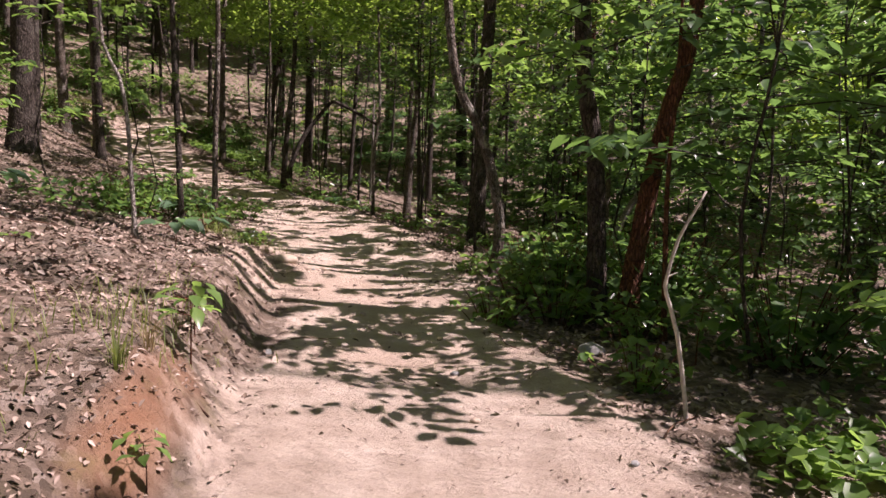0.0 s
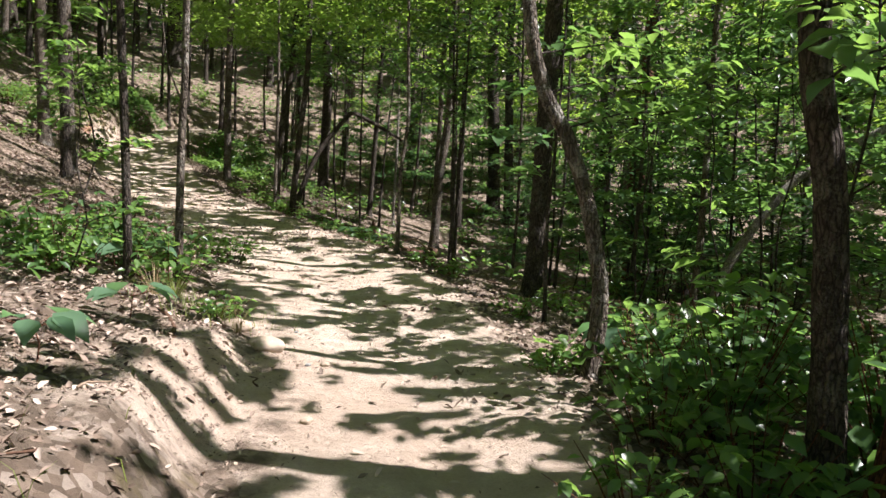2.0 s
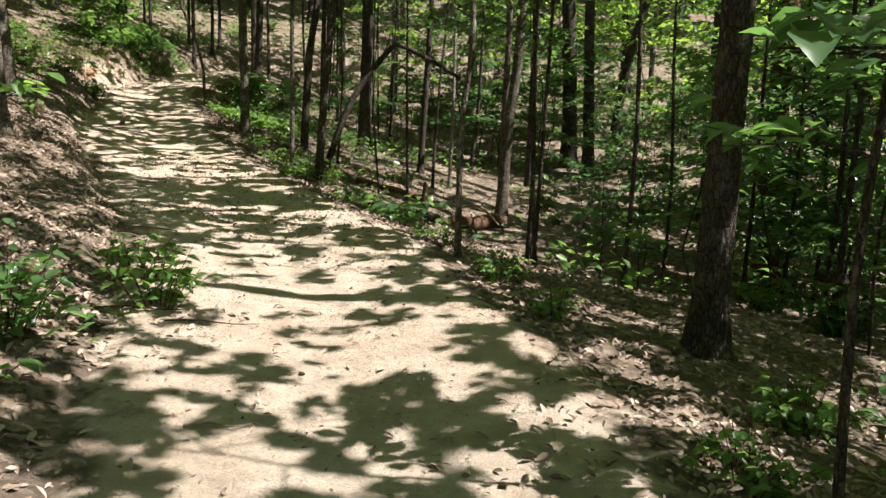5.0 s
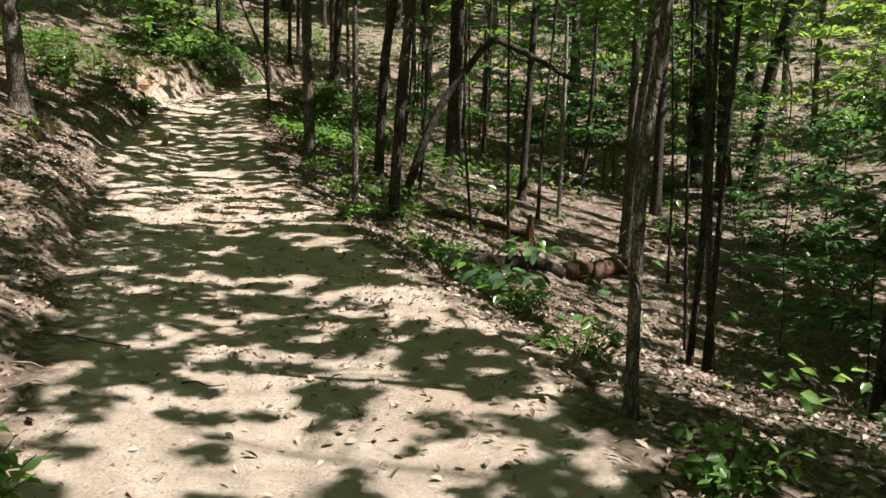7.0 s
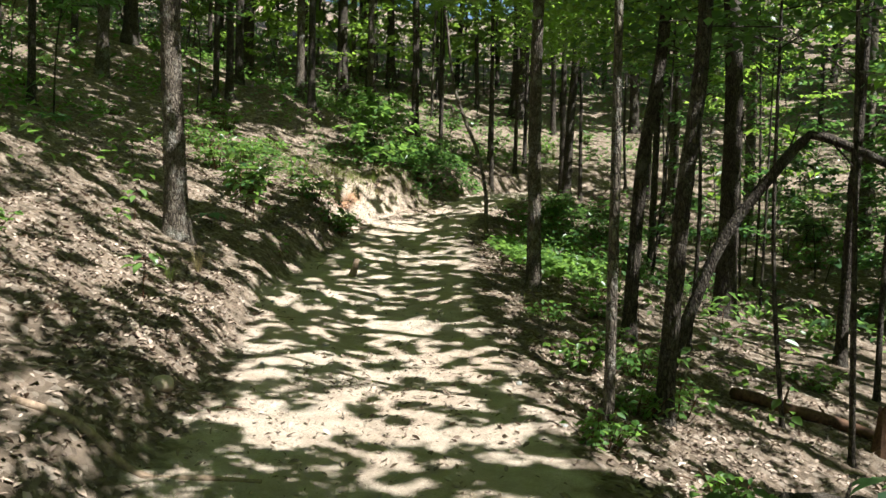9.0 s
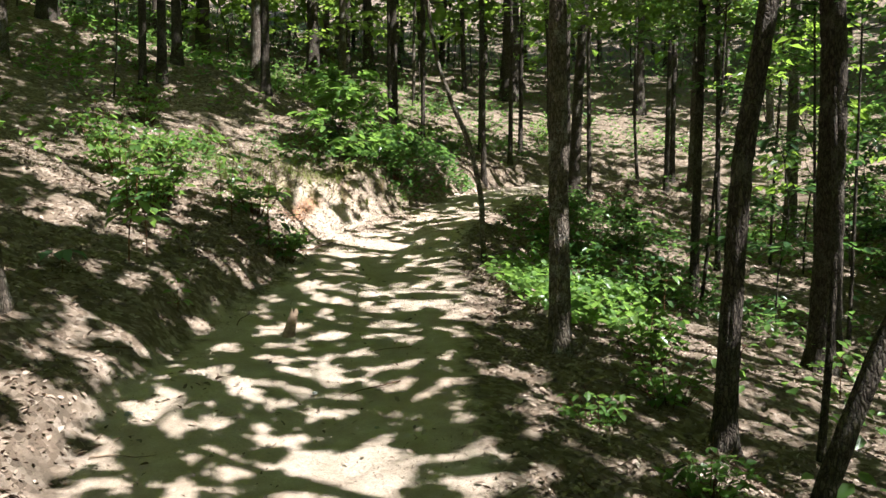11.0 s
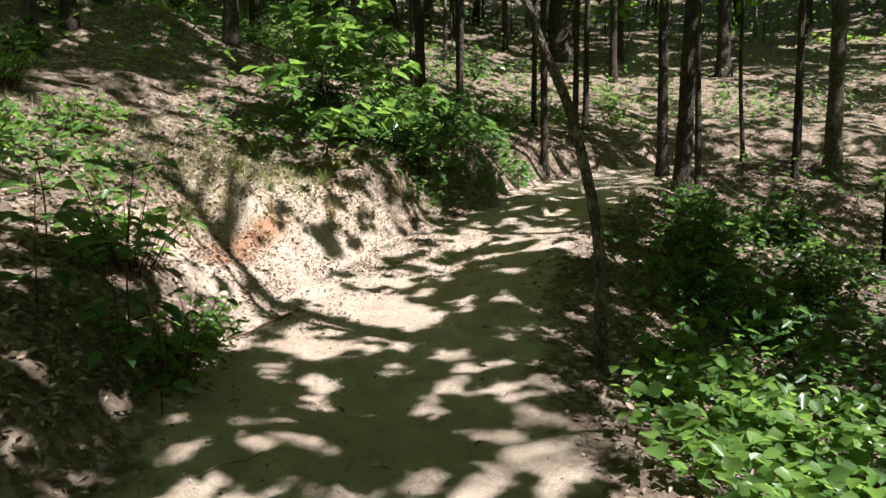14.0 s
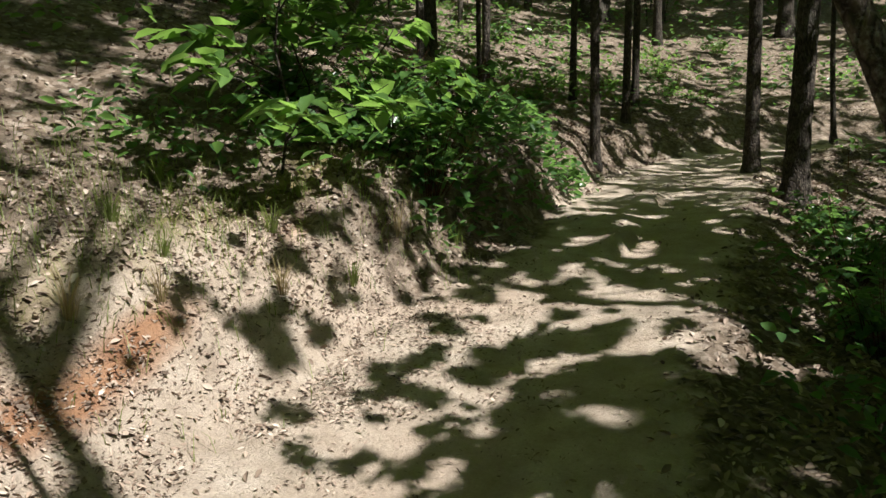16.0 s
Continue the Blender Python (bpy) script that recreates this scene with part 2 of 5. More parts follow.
# along the trail (by the centre's y): bank height, slope above the bank, slope below the trail
BANK_Y = [-8, 3, 4, 7, 8.2, 9.5, 13, 14.5, 18, 20.5, 22, 24, 26, 27.5, 29, 31, 40]
BANK_H = [.2, .24, .30, .27, .16, .03, .04, .08, .14, .17, .2, .36, .46, .56, .5, .3, .3]
RISE_Y = [-8, 7, 10, 14, 16, 20, 22, 26, 28, 31, 40]
RISE_K = [.15, .17, .17, .28, .42, .46, .40, .38, .46, .42, .34]
FALL_Y = [-8, 5, 8, 10, 12.5, 15, 17, 19, 21, 24, 27, 30, 40]
FALL_K = [.06, .06, .08, .12, .20, .46, .40, .26, .22, .32, .37, .37, .37]


def lattice(ix, iy, seed):
    h = np.sin(ix * 127.1 + iy * 311.7 + seed * 74.7) * 43758.5453
    return h - np.floor(h)


def vnoise(x, y, scale, seed=0):
    """Smooth value noise, -1 to 1, over arrays."""
    x, y = np.asarray(x, float) / scale, np.asarray(y, float) / scale
    ix, iy = np.floor(x), np.floor(y)
    fx, fy = x - ix, y - iy
    fx, fy = fx * fx * (3 - 2 * fx), fy * fy * (3 - 2 * fy)
    a = lattice(ix, iy, seed) * (1 - fx) + lattice(ix + 1, iy, seed) * fx
    b = lattice(ix, iy + 1, seed) * (1 - fx) + lattice(ix + 1, iy + 1, seed) * fx
    return (a * (1 - fy) + b * fy) * 2 - 1


def dense_trail():
    p = np.array(TRAIL)
    s = np.concatenate([[0], np.cumsum(np.hypot(*np.diff(p[:, :2], axis=0).T))])
    q = np.arange(0, s[-1], 0.25)
    d = np.stack([np.interp(q, s, p[:, k]) for k in range(4)], 1)
    for _ in range(6):
        d[1:-1] = (d[:-2] + 2 * d[1:-1] + d[2:]) / 4
    return d


LINE = dense_trail()
AHEAD = np.gradient(LINE[:, :2], axis=0)
AHEAD /= np.linalg.norm(AHEAD, axis=1)[:, None]


def land(x, y):
    """Ground height, distance from the trail's centre (left: plus) and the trail's half width, over arrays."""
    x, y = np.atleast_1d(np.asarray(x, float)), np.atleast_1d(np.asarray(y, float))
    out = [np.empty_like(x) for _ in range(4)]
    for a in range(0, len(x), 4000):
        px, py = x[a:a + 4000, None], y[a:a + 4000, None]
        dx, dy = px - LINE[:, 0], py - LINE[:, 1]
        d2 = dx * dx + dy * dy
        near = np.argmin(d2, 1)
        w = 1 / (d2 + 0.02) ** 3
        w /= w.sum(1)[:, None]
        side = AHEAD[near, 0] * dy[np.arange(len(near)), near] - AHEAD[near, 1] * dx[np.arange(len(near)), near]
        dist = np.sqrt(d2[np.arange(len(near)), near])
        sign = np.where(side >= 0, 1.0, -1.0)
        z0, hw, cy = w @ LINE[:, 3], w @ LINE[:, 2], w @ LINE[:, 1]
        e = np.maximum(dist - hw, 0)
        bank, rise, fall = np.interp(cy, BANK_Y, BANK_H), np.interp(cy, RISE_Y, RISE_K), np.interp(cy, FALL_Y, FALL_K)
        wob = vnoise(px[:, 0], py[:, 0], 0.55, 3) * 0.10 + vnoise(px[:, 0], py[:, 0], 1.6, 4) * 0.14
        eb = np.clip((e + wob) / np.interp(cy, [20, 23, 24.5, 26, 27], [0.34, 0.6, 0.95, 0.7, 0.4]), 0, 1)
        up = bank * eb * eb * (3 - 2 * eb) + rise * e * (1 - 0.18 * np.clip(e / 25, 0, 1))
        limit = 1.7
        down = -limit * np.tanh(fall * np.maximum(e - 0.1, 0) / limit) + 0.10 * np.maximum(e - 9, 0)
        dish = -0.05 * np.clip(1 - dist / hw, 0, 1) + 0.02
        h = z0 + dish * (e <= 0) + np.where(sign > 0, up, down)
        out[0][a:a + 4000], out[1][a:a + 4000], out[2][a:a + 4000], out[3][a:a + 4000] = h, dist * sign, hw, e
    h, d, hw, e = out
    rough = np.clip(e / 0.5, 0, 1)
    h = h + vnoise(x, y, 0.22, 1) * (0.008 + 0.022 * rough) + vnoise(x, y, 0.8, 2) * (0.016 + 0.04 * rough) + vnoise(x, y, 3.5, 5) * 0.12 * np.clip(e / 3, 0, 1) + vnoise(x, y, 11, 6) * 0.5 * np.clip(e / 10 - 0.3, 0, 1)
    h = np.maximum(h, 3.7 + 0.42 * (y - 42))
    h = h + vnoise(x, y, 0.09, 8) * (0.004 + 0.008 * rough)
    return h, d, hw


def ground(x, y):
    return float(land([x], [y])[0][0])


# ---------------------------------------------------------------- mesh makers
RNG = np.random.default_rng(7)


def mesh_of(name, verts, faces, material, smooth=True):
    me = bpy.data.meshes.new(name)
    me.from_pydata(np.asarray(verts).tolist() if not isinstance(verts, list) else verts, [], faces)
    me.materials.append(material)
    if smooth:
        me.shade_smooth()
    me.update()
    return me


def part(name, mesh, parent, label=""):
    ob = new(name, mesh)
    ob.parent = parent
    return tagged(ob, label)


def thing(name, x, y, label, category, group="", z=None, sink=0.0, kind=""):
    ob = new(name)
    ob.empty_display_size = 0.1
    ob.location = (x, y, (ground(x, y) if z is None else z) - sink)
    return tagged(ob, label, category, group, kind)


def smooth_path(points, step):
    """Catmull-Rom through the points, about one point every step metres."""
    p = np.array(points, float)
    p = np.vstack([2 * p[0] - p[1], p, 2 * p[-1] - p[-2]])
    out = []
    for i in range(1, len(p) - 2):
        count = max(2, int(np.linalg.norm(p[i + 1] - p[i]) / step))
        for t in np.arange(count) / count:
            a, b, c, d = p[i - 1], p[i], p[i + 1], p[i + 2]
            out.append(0.5 * (2 * b + (c - a) * t + (2 * a - 5 * b + 4 * c - d) * t * t + (3 * b - a - 3 * c + d) * t ** 3))
    out.append(p[-2])
    return np.array(out)


def tube(path, radii, sides=8, knobby=0.0, rng=RNG, cap=True):
    path = np.asarray(path, float)
    ahead = np.gradient(path, axis=0)
    ahead /= np.linalg.norm(ahead, axis=1)[:, None] + 1e-9
    ref = np.array([0.31, 0.95, 0.02]) if abs(ahead[:, 1].mean()) < 0.8 else np.array([1.0, 0.1, 0.05])
    u = np.cross(ahead, ref)
    u /= np.linalg.norm(u, axis=1)[:, None]
    v = np.cross(ahead, u)
    ang = np.arange(sides) * 2 * math.pi / sides
    rr = np.asarray(radii)[:, None] * (1 + knobby * rng.normal(size=(len(path), sides)))
    verts = path[:, None] + (u[:, None] * np.cos(ang)[:, None] + v[:, None] * np.sin(ang)[:, None]) * rr[..., None]
    verts = verts.reshape(-1, 3)
    faces = []
    for i in range(len(path) - 1):
        for k in range(sides):
            a, b = i * sides + k, i * sides + (k + 1) % sides
            faces.append((a, b, b + sides, a + sides))
    if cap:
        faces.append(tuple(range(sides))[::-1])
        faces.append(tuple(range((len(path) - 1) * sides, len(path) * sides)))
    return verts, faces


def joined(pieces):
    verts, faces, at = [], [], 0
    for v, f in pieces:
        verts.append(np.asarray(v))
        faces += [tuple(i + at for i in q) for q in f]
        at += len(v)
    return np.vstack(verts), faces


def leaf_arrays(c, size, rng, tilt=0.5, wide=0.55, heading=None, detail=0):
    """Leaves at the centres c: folded along the midrib, each turned its own way."""
    n = len(c)
    a = rng.uniform(0, 2 * math.pi, n) if heading is None else heading
    d = np.stack([np.cos(a), np.sin(a), rng.normal(-0.25, 0.3, n)], 1)
    d /= np.linalg.norm(d, axis=1)[:, None]
    up = np.stack([rng.normal(0, tilt, n), rng.normal(0, tilt, n), np.ones(n)], 1)
    side = np.cross(d, up)
    side /= np.linalg.norm(side, axis=1)[:, None] + 1e-9
    up = np.cross(side, d)
    s = np.asarray(size).reshape(-1, 1) * np.ones((n, 1))
    w = s * wide * rng.uniform(0.8, 1.15, (n, 1)) / 2
    if not detail:
        verts = np.stack([c - d * s * 0.5, c + side * w + up * w * 0.35, c + d * s * 0.5 - up * s * 0.08, c - side * w + up * w * 0.35], 1)
        base = np.arange(n)[:, None] * 4
        faces = np.concatenate([base + [0, 1, 2], base + [0, 2, 3]], 1).reshape(-1, 3)
        return verts.reshape(-1, 3), faces
    if detail == 1:
        verts = np.stack([c - d * s * 0.5, c - d * s * 0.12 + side * w + up * w * 0.3, c + d * s * 0.22 + side * w * 0.75 + up * w * 0.18, c + d * s * 0.55 - up * s * 0.1,
                          c + d * s * 0.22 - side * w * 0.75 + up * w * 0.18, c - d * s * 0.12 - side * w + up * w * 0.3], 1)
        base = np.arange(n)[:, None] * 6
        faces = np.concatenate([base + np.array(p) for p in ([0, 1, 2], [0, 2, 3], [0, 3, 4], [0, 4, 5])], 1).reshape(-1, 3)
        return verts.reshape(-1, 3), faces
    ring = [c - d * s * 0.5, c - d * s * 0.28 + side * w * 0.75 + up * w * 0.22, c + side * w + up * w * 0.35, c + d * s * 0.26 + side * w * 0.62 + up * w * 0.12,
            c + d * s * 0.55 - up * s * 0.14, c + d * s * 0.26 - side * w * 0.62 + up * w * 0.12, c - side * w + up * w * 0.35, c - d * s * 0.28 - side * w * 0.75 + up * w * 0.22,
            c + up * s * 0.0, c + d * s * 0.26 - up * s * 0.03]
    verts = np.stack(ring, 1)
    pattern = [[0, 1, 8], [1, 2, 8], [2, 9, 8], [2, 3, 9], [3, 4, 9], [4, 5, 9], [5, 6, 9], [6, 8, 9], [6, 7, 8], [7, 0, 8]]
    base = np.arange(n)[:, None] * 10
    faces = np.concatenate([base + np.array(p) for p in pattern], 1).reshape(-1, 3)
    return verts.reshape(-1, 3), faces


def leaf_mesh(name, c, size, material, rng, **how):
    v, f = leaf_arrays(np.asarray(c), size, rng, **how)
    me = bpy.data.meshes.new(name)
    me.vertices.add(len(v))
    me.vertices.foreach_set("co", v.astype(np.float32).ravel())
    me.loops.add(f.size)
    me.loops.foreach_set("vertex_index", f.astype(np.int32).ravel())
    me.polygons.add(len(f))
    me.polygons.foreach_set("loop_start", np.arange(0, f.size, 3, dtype=np.int32))
    me.materials.append(material)
    me.update(calc_edges=True)
    return me


# ---------------------------------------------------------------- the ground: one sheet
def ground_sheet():
    turn = math.atan2(10.5, 29)
    ct, st = math.cos(turn), math.sin(turn)

    def spaced(lo, hi, a, b, fine):
        mid = np.arange(a, b, fine)
        left, right, s = [a], [b], fine
        while left[-1] > lo:
            s = min(s * 1.13, 3.0)
            left.append(left[-1] - s)
        s = fine
        while right[-1] < hi:
            s = min(s * 1.13, 3.0)
            right.append(right[-1] + s)
        return np.concatenate([left[:0:-1], mid, right])

    u, v = spaced(-70, 70, -4.2, 3.6, 0.075), spaced(-40, 110, 2.5, 33, 0.09)
    gu, gv = np.meshgrid(u, v)
    x, y = (gu * ct - gv * st).ravel(), (gu * st + gv * ct).ravel()
    z, d, hw = land(x, y)
    out = np.hypot(x + 5, y - 20)
    z = np.where(out > 60, z + (out - 60) * 0.0, z)
    me = bpy.data.meshes.new("ground")
    nu, nv = len(u), len(v)
    i = (np.arange(nv - 1)[:, None] * nu + np.arange(nu - 1)).ravel()
    f = np.stack([i, i + 1, i + nu + 1, i + nu], 1)
    me.vertices.add(len(x))
    me.vertices.foreach_set("co", np.stack([x, y, z], 1).astype(np.float32).ravel())
    me.loops.add(f.size)
    me.loops.foreach_set("vertex_index", f.astype(np.int32).ravel())
    me.polygons.add(len(f))
    me.polygons.foreach_set("loop_start", np.arange(0, f.size, 4, dtype=np.int32))
    me.update(calc_edges=True)
    me.shade_smooth()
    trail = np.clip(0.5 + (hw - np.abs(d)) / 0.6 + 0.25 * vnoise(x, y, 0.9, 31), 0, 1)
    # the sunny shoulder above the bend is bare earth too, and so is the first bank
    soil = np.exp(-((x + 10.7) / 0.75) ** 2 - ((y - 24.7) / 1.7) ** 2) + 0.9 * np.exp(-((x + 1.35) / 0.4) ** 2 - ((y - 7.2) / 1.2) ** 2)
    trail = np.clip(np.maximum(trail, soil * 1.1), 0, 1) * np.clip((38.5 - y) / 4, 0, 1)
    e = d - hw
    clay = (0.8 * np.exp(-((e - 0.45) / 0.16) ** 2) * np.clip((y - 22.8) / 1, 0, 1) * np.clip((29.5 - y) / 1, 0, 1) + 0.6 * np.exp(-((e - 0.2) / 0.22) ** 2) * np.clip((7.2 - y) / 1, 0, 1) * np.clip((y + 2) / 2, 0, 1)) * (d > 0) * np.clip(0.55 + 0.9 * vnoise(x, y, 0.6, 33), 0, 1)
    moss = (0.42 * np.exp(-((e - 0.15) / 0.3) ** 2) * np.clip((6.9 - y) / 0.6, 0, 1) * np.clip(y - 1, 0, 1) + 0.6 * np.exp(-((e - 0.75) / 0.3) ** 2) * np.clip((y - 22.6) / 0.8, 0, 1) * np.clip((27.5 - y) / 1, 0, 1)) * (d > 0)
    for name, values in (("trail", trail), ("clay", clay), ("moss", moss)):
        me.attributes.new(name, "FLOAT", "POINT").data.foreach_set("value", values.astype(np.float32))
    me.materials.append(GROUND)
    tagged(new("ground", me), "pale clay foot trail through brown leaf-littered forest soil", "forest floor", kind="structure")


ground_sheet()

# ---------------------------------------------------------------- trees
# openings cut in the leaves to set how lit the ground under them is: x, y, radius, how open (0 to 1)
OPENINGS = [(0.1, 3.9, 1.3, 0.98), (-0.3, 6.0, 0.8, 0.88), (-0.6, 8.0, 0.8, 0.55), (-1.2, 9.7, 0.8, 0.50), (-0.2, 6.9, 0.7, 0.75), (-1.8, 11.6, 0.8, 0.82), (-3.0, 13.1, 0.8, 0.66), (-4.2, 15.2, 0.9, 0.13), (-4.8, 16.9, 0.8, 0.73)]
OPENINGS += [(-6.5, 18.5, 0.9, 0.46), (-7.4, 20.2, 0.9, 0.42), (-8.2, 21.8, 0.9, 0.38), (-9.0, 23.3, 0.7, 0.42), (-10.7, 24.5, 1.3, 0.98), (-10.6, 26.0, 0.8, 0.98), (-10.1, 25.0, 0.5, 0.95), (-10.9, 26.8, 0.5, 0.92), (-9.7, 24.0, 0.45, 0.75), (-11.6, 22.3, 0.9, 0.85), (-12.5, 25.3, 0.8, 0.85), (-9.5, 25.4, 0.6, 0.02), (-9.8, 27.0, 0.9, 0.59), (-10.2, 29.0, 0.9, 0.16), (-10.5, 32.0, 1.2, 0.30)]
OPENINGS += [(-1.8, 6.4, 0.8, 0.98), (-1.6, 4.6, 0.7, 0.97), (-2.0, 8.0, 0.6, 0.88), (-2.9, 9.8, 0.8, 0.90), (-6.3, 16.3, 0.7, 0.22), (-7.5, 17.8, 0.9, 0.85), (-9.0, 20.0, 0.9, 0.14), (-10.6, 21.4, 0.7, 0.98), (-12.0, 23.7, 1.0, 0.90), (-12.3, 26.3, 0.8, 0.80), (-14.0, 26.0, 1.8, 0.15), (-13.0, 30.0, 2.0, 0.27)]
OPENINGS += [(-1.5, 15.0, 0.9, 0.95), (-2.6, 18.4, 1.0, 0.77), (-4.5, 22.5, 1.2, 0.68), (-6.8, 23.6, 0.9, 0.98), (-7.8, 27.0, 1.2, 0.15), (1.0, 16.0, 2.5, 0.25), (0.5, 22.0, 2.5, 0.50), (1.2, 7.3, 0.7, 0.35), (1.2, 8.7, 0.8, 0.98), (1.8, 5.0, 0.8, 0.30), (-5.0, 35.0, 3.0, 0.42)]
OPENINGS += [(-10.4, 30.5, 0.8, 0.06), (-8.8, 24.5, 0.7, 0.06), (-1.0, 16.6, 1.0, 0.30), (-8.6, 25.6, 0.7, 0.02), (-9.7, 22.1, 0.6, 0.25), (-9.2, 21.0, 0.6, 0.12), (-9.9, 22.8, 0.5, 0.06), (-6.2, 15.4, 0.6, 0.22), (-17.0, 24.0, 2.5, 0.10), (-16.0, 38.0, 4.0, 0.40), (0.1, 2.6, 1.0, 0.98), (-11.2, 27.6, 0.7, 0.03), (-11.0, 28.9, 0.7, 0.16), (2.2, 10.6, 1.0, 0.90), (-10.0, 35.0, 2.0, 0.20), (-8.0, 38.0, 3.0, 0.20), (1.7, 8.3, 0.7, 0.98), (-9.1, 25.1, 0.6, 0.02)]
OPENINGS += [(-4.9, 14.0, 0.9, 0.05), (-5.5, 15.6, 0.8, 0.08), (-4.1, 13.2, 0.6, 0.10), (-0.1, 5.0, 0.7, 0.96), (-5.6, 18.0, 0.7, 0.5), (-7.3, 22.2, 0.6, 0.75), (-14.2, 20.8, 1.6, 0.06), (-3.2, 18.2, 0.8, 0.15), (-0.6, 12.3, 0.6, 0.25), (-2.5, 12.4, 0.6, 0.85), (-15.5, 25.0, 2.2, 0.08), (-14.8, 28.5, 1.8, 0.08), (-10.4, 16.8, 1.0, 0.15), (-8.4, 18.7, 0.6, 0.75), (-7.6, 22.9, 0.5, 0.85), (1.7, 4.2, 0.6, 0.92), (-16.0, 31.5, 2.6, 0.12), (-7.0, 32.5, 1.8, 0.10)]
SUN_WAY = np.array(TO_SUN)
TREE_SPOTS = []


def openness(x, y):
    """How open the canopy is towards the sun, seen from the ground at x, y."""
    weight = np.full(len(x), 0.15)
    total = weight * (0.42 + 0.10 * np.clip(x / 2, 0, 1) - 0.26 * np.clip((-x - 8.5) / 2.5, 0, 1) * np.clip((y - 14) / 4, 0, 1))
    for ox, oy, r, o in OPENINGS:
        w = np.exp(-((x - ox) ** 2 + (y - oy) ** 2) / (r * r) * 1.2) * 2
        total, weight = total + w * o, weight + w
    return total / weight


def openness_at(p):
    """How open the canopy is along the sun's way through one point."""
    k = (p[2] - ground(p[0], p[1]) * 0.6 - 0.6) / SUN_WAY[2]
    return float(openness(np.array([p[0] - SUN_WAY[0] * k]), np.array([p[1] - SUN_WAY[1] * k]))[0])


def thinned(c, rng):
    """Drops leaves along the sun's way, in clusters of gaps, to light the ground as OPENINGS sets."""
    g = np.zeros(len(c)) + 1.0
    for _ in range(3):
        k = (c[:, 2] - g) / SUN_WAY[2]
        x, y = c[:, 0] - SUN_WAY[0] * k, c[:, 1] - SUN_WAY[1] * k
        g = land(x, y)[0]
    off = np.clip((np.abs(land(x, y)[1]) - 5) / 4, 0, 1)
    near = 0.62 * vnoise(x, y, 0.13, 81) + 0.36 * vnoise(x, y, 0.30, 83) + 0.22 * vnoise(x, y, 0.7, 82)
    wild = 0.5 * vnoise(x, y, 0.35, 84) + 0.6 * vnoise(x, y, 1.1, 85)
    grain = 0.5 + 0.5 * (near * (1 - off) + wild * off) + rng.normal(0, 0.03, len(c))
    o = openness(x, y) * 1.025 - 0.005
    o = np.where((c[:, 2] - g > 6.0) & (off < 0.5), 1 - (0.35 + 0.65 * np.clip((0.28 - o) / 0.16, 0, 1)) * (1 - o), o)
    o = np.clip(o, 0.01, 0.9995)
    return c[grain > 0.5 + 0.085 * np.log(o / (1 - o))]


def furrowed(pts, high, r, deep, rng):
    """A trunk near the walk: wandering ridges and furrows, knots and swellings, to 4 m; plain above."""
    path = smooth_path(pts, 0.035)
    keep = np.concatenate([np.nonzero(path[:, 2] < 4)[0], np.nonzero(path[:, 2] >= 4)[0][::10], [len(path) - 1]])
    path = path[np.unique(keep)]
    z, sides = np.maximum(path[:, 2], 0), 44
    a = np.arange(sides) * 2 * math.pi / sides
    base = r * (1 - 0.82 * np.clip(z / high, 0, 1) ** 1.1) * (1 + 0.55 * np.exp(-z / (2.0 * r + 0.02)))
    count = max(5, int(2 * math.pi * r / 0.034))
    drift = np.cumsum(rng.normal(0, 0.16, len(z)))[:, None]
    rim = np.abs(np.sin(count * a / 2 + drift + 0.8 * np.sin(z * 5.3)[:, None] + 0.5 * np.sin(3 * a + 2.0 * z[:, None])))
    rim = rim * (0.55 + 0.45 * vnoise(np.broadcast_to(a * 3, rim.shape), np.broadcast_to(z[:, None] * 12, rim.shape), 1.0, 7))
    lump = vnoise(np.cos(a) * 1.3 + z[:, None] * 0.7, np.sin(a) * 1.3 + z[:, None] * 1.9, 1.0, 9)
    knob = base[:, None] * (1 + deep * (rim - 0.4) + 0.05 * lump + 0.012 * rng.normal(size=rim.shape))
    roots = 0.35 * r * np.exp(-z / 0.09)[:, None] * np.maximum(0, np.sin(4 * a + 1.3)) ** 2
    verts, faces = tube(path, np.ones(len(path)), sides, 0)
    ring = verts.reshape(len(path), sides, 3)
    ring = path[:, None] + (ring - path[:, None]) * (knob + roots)[..., None]
    return ring.reshape(-1, 3), faces


def in_gap(x, y, high):
    """Whether a stem would stand in a wide gap of the canopy, seen along the sun's way."""
    g = ground(x, y)
    return any(openness_at((x, y, g + z)) > 0.66 for z in np.linspace(1.5, high * 0.85, 7))


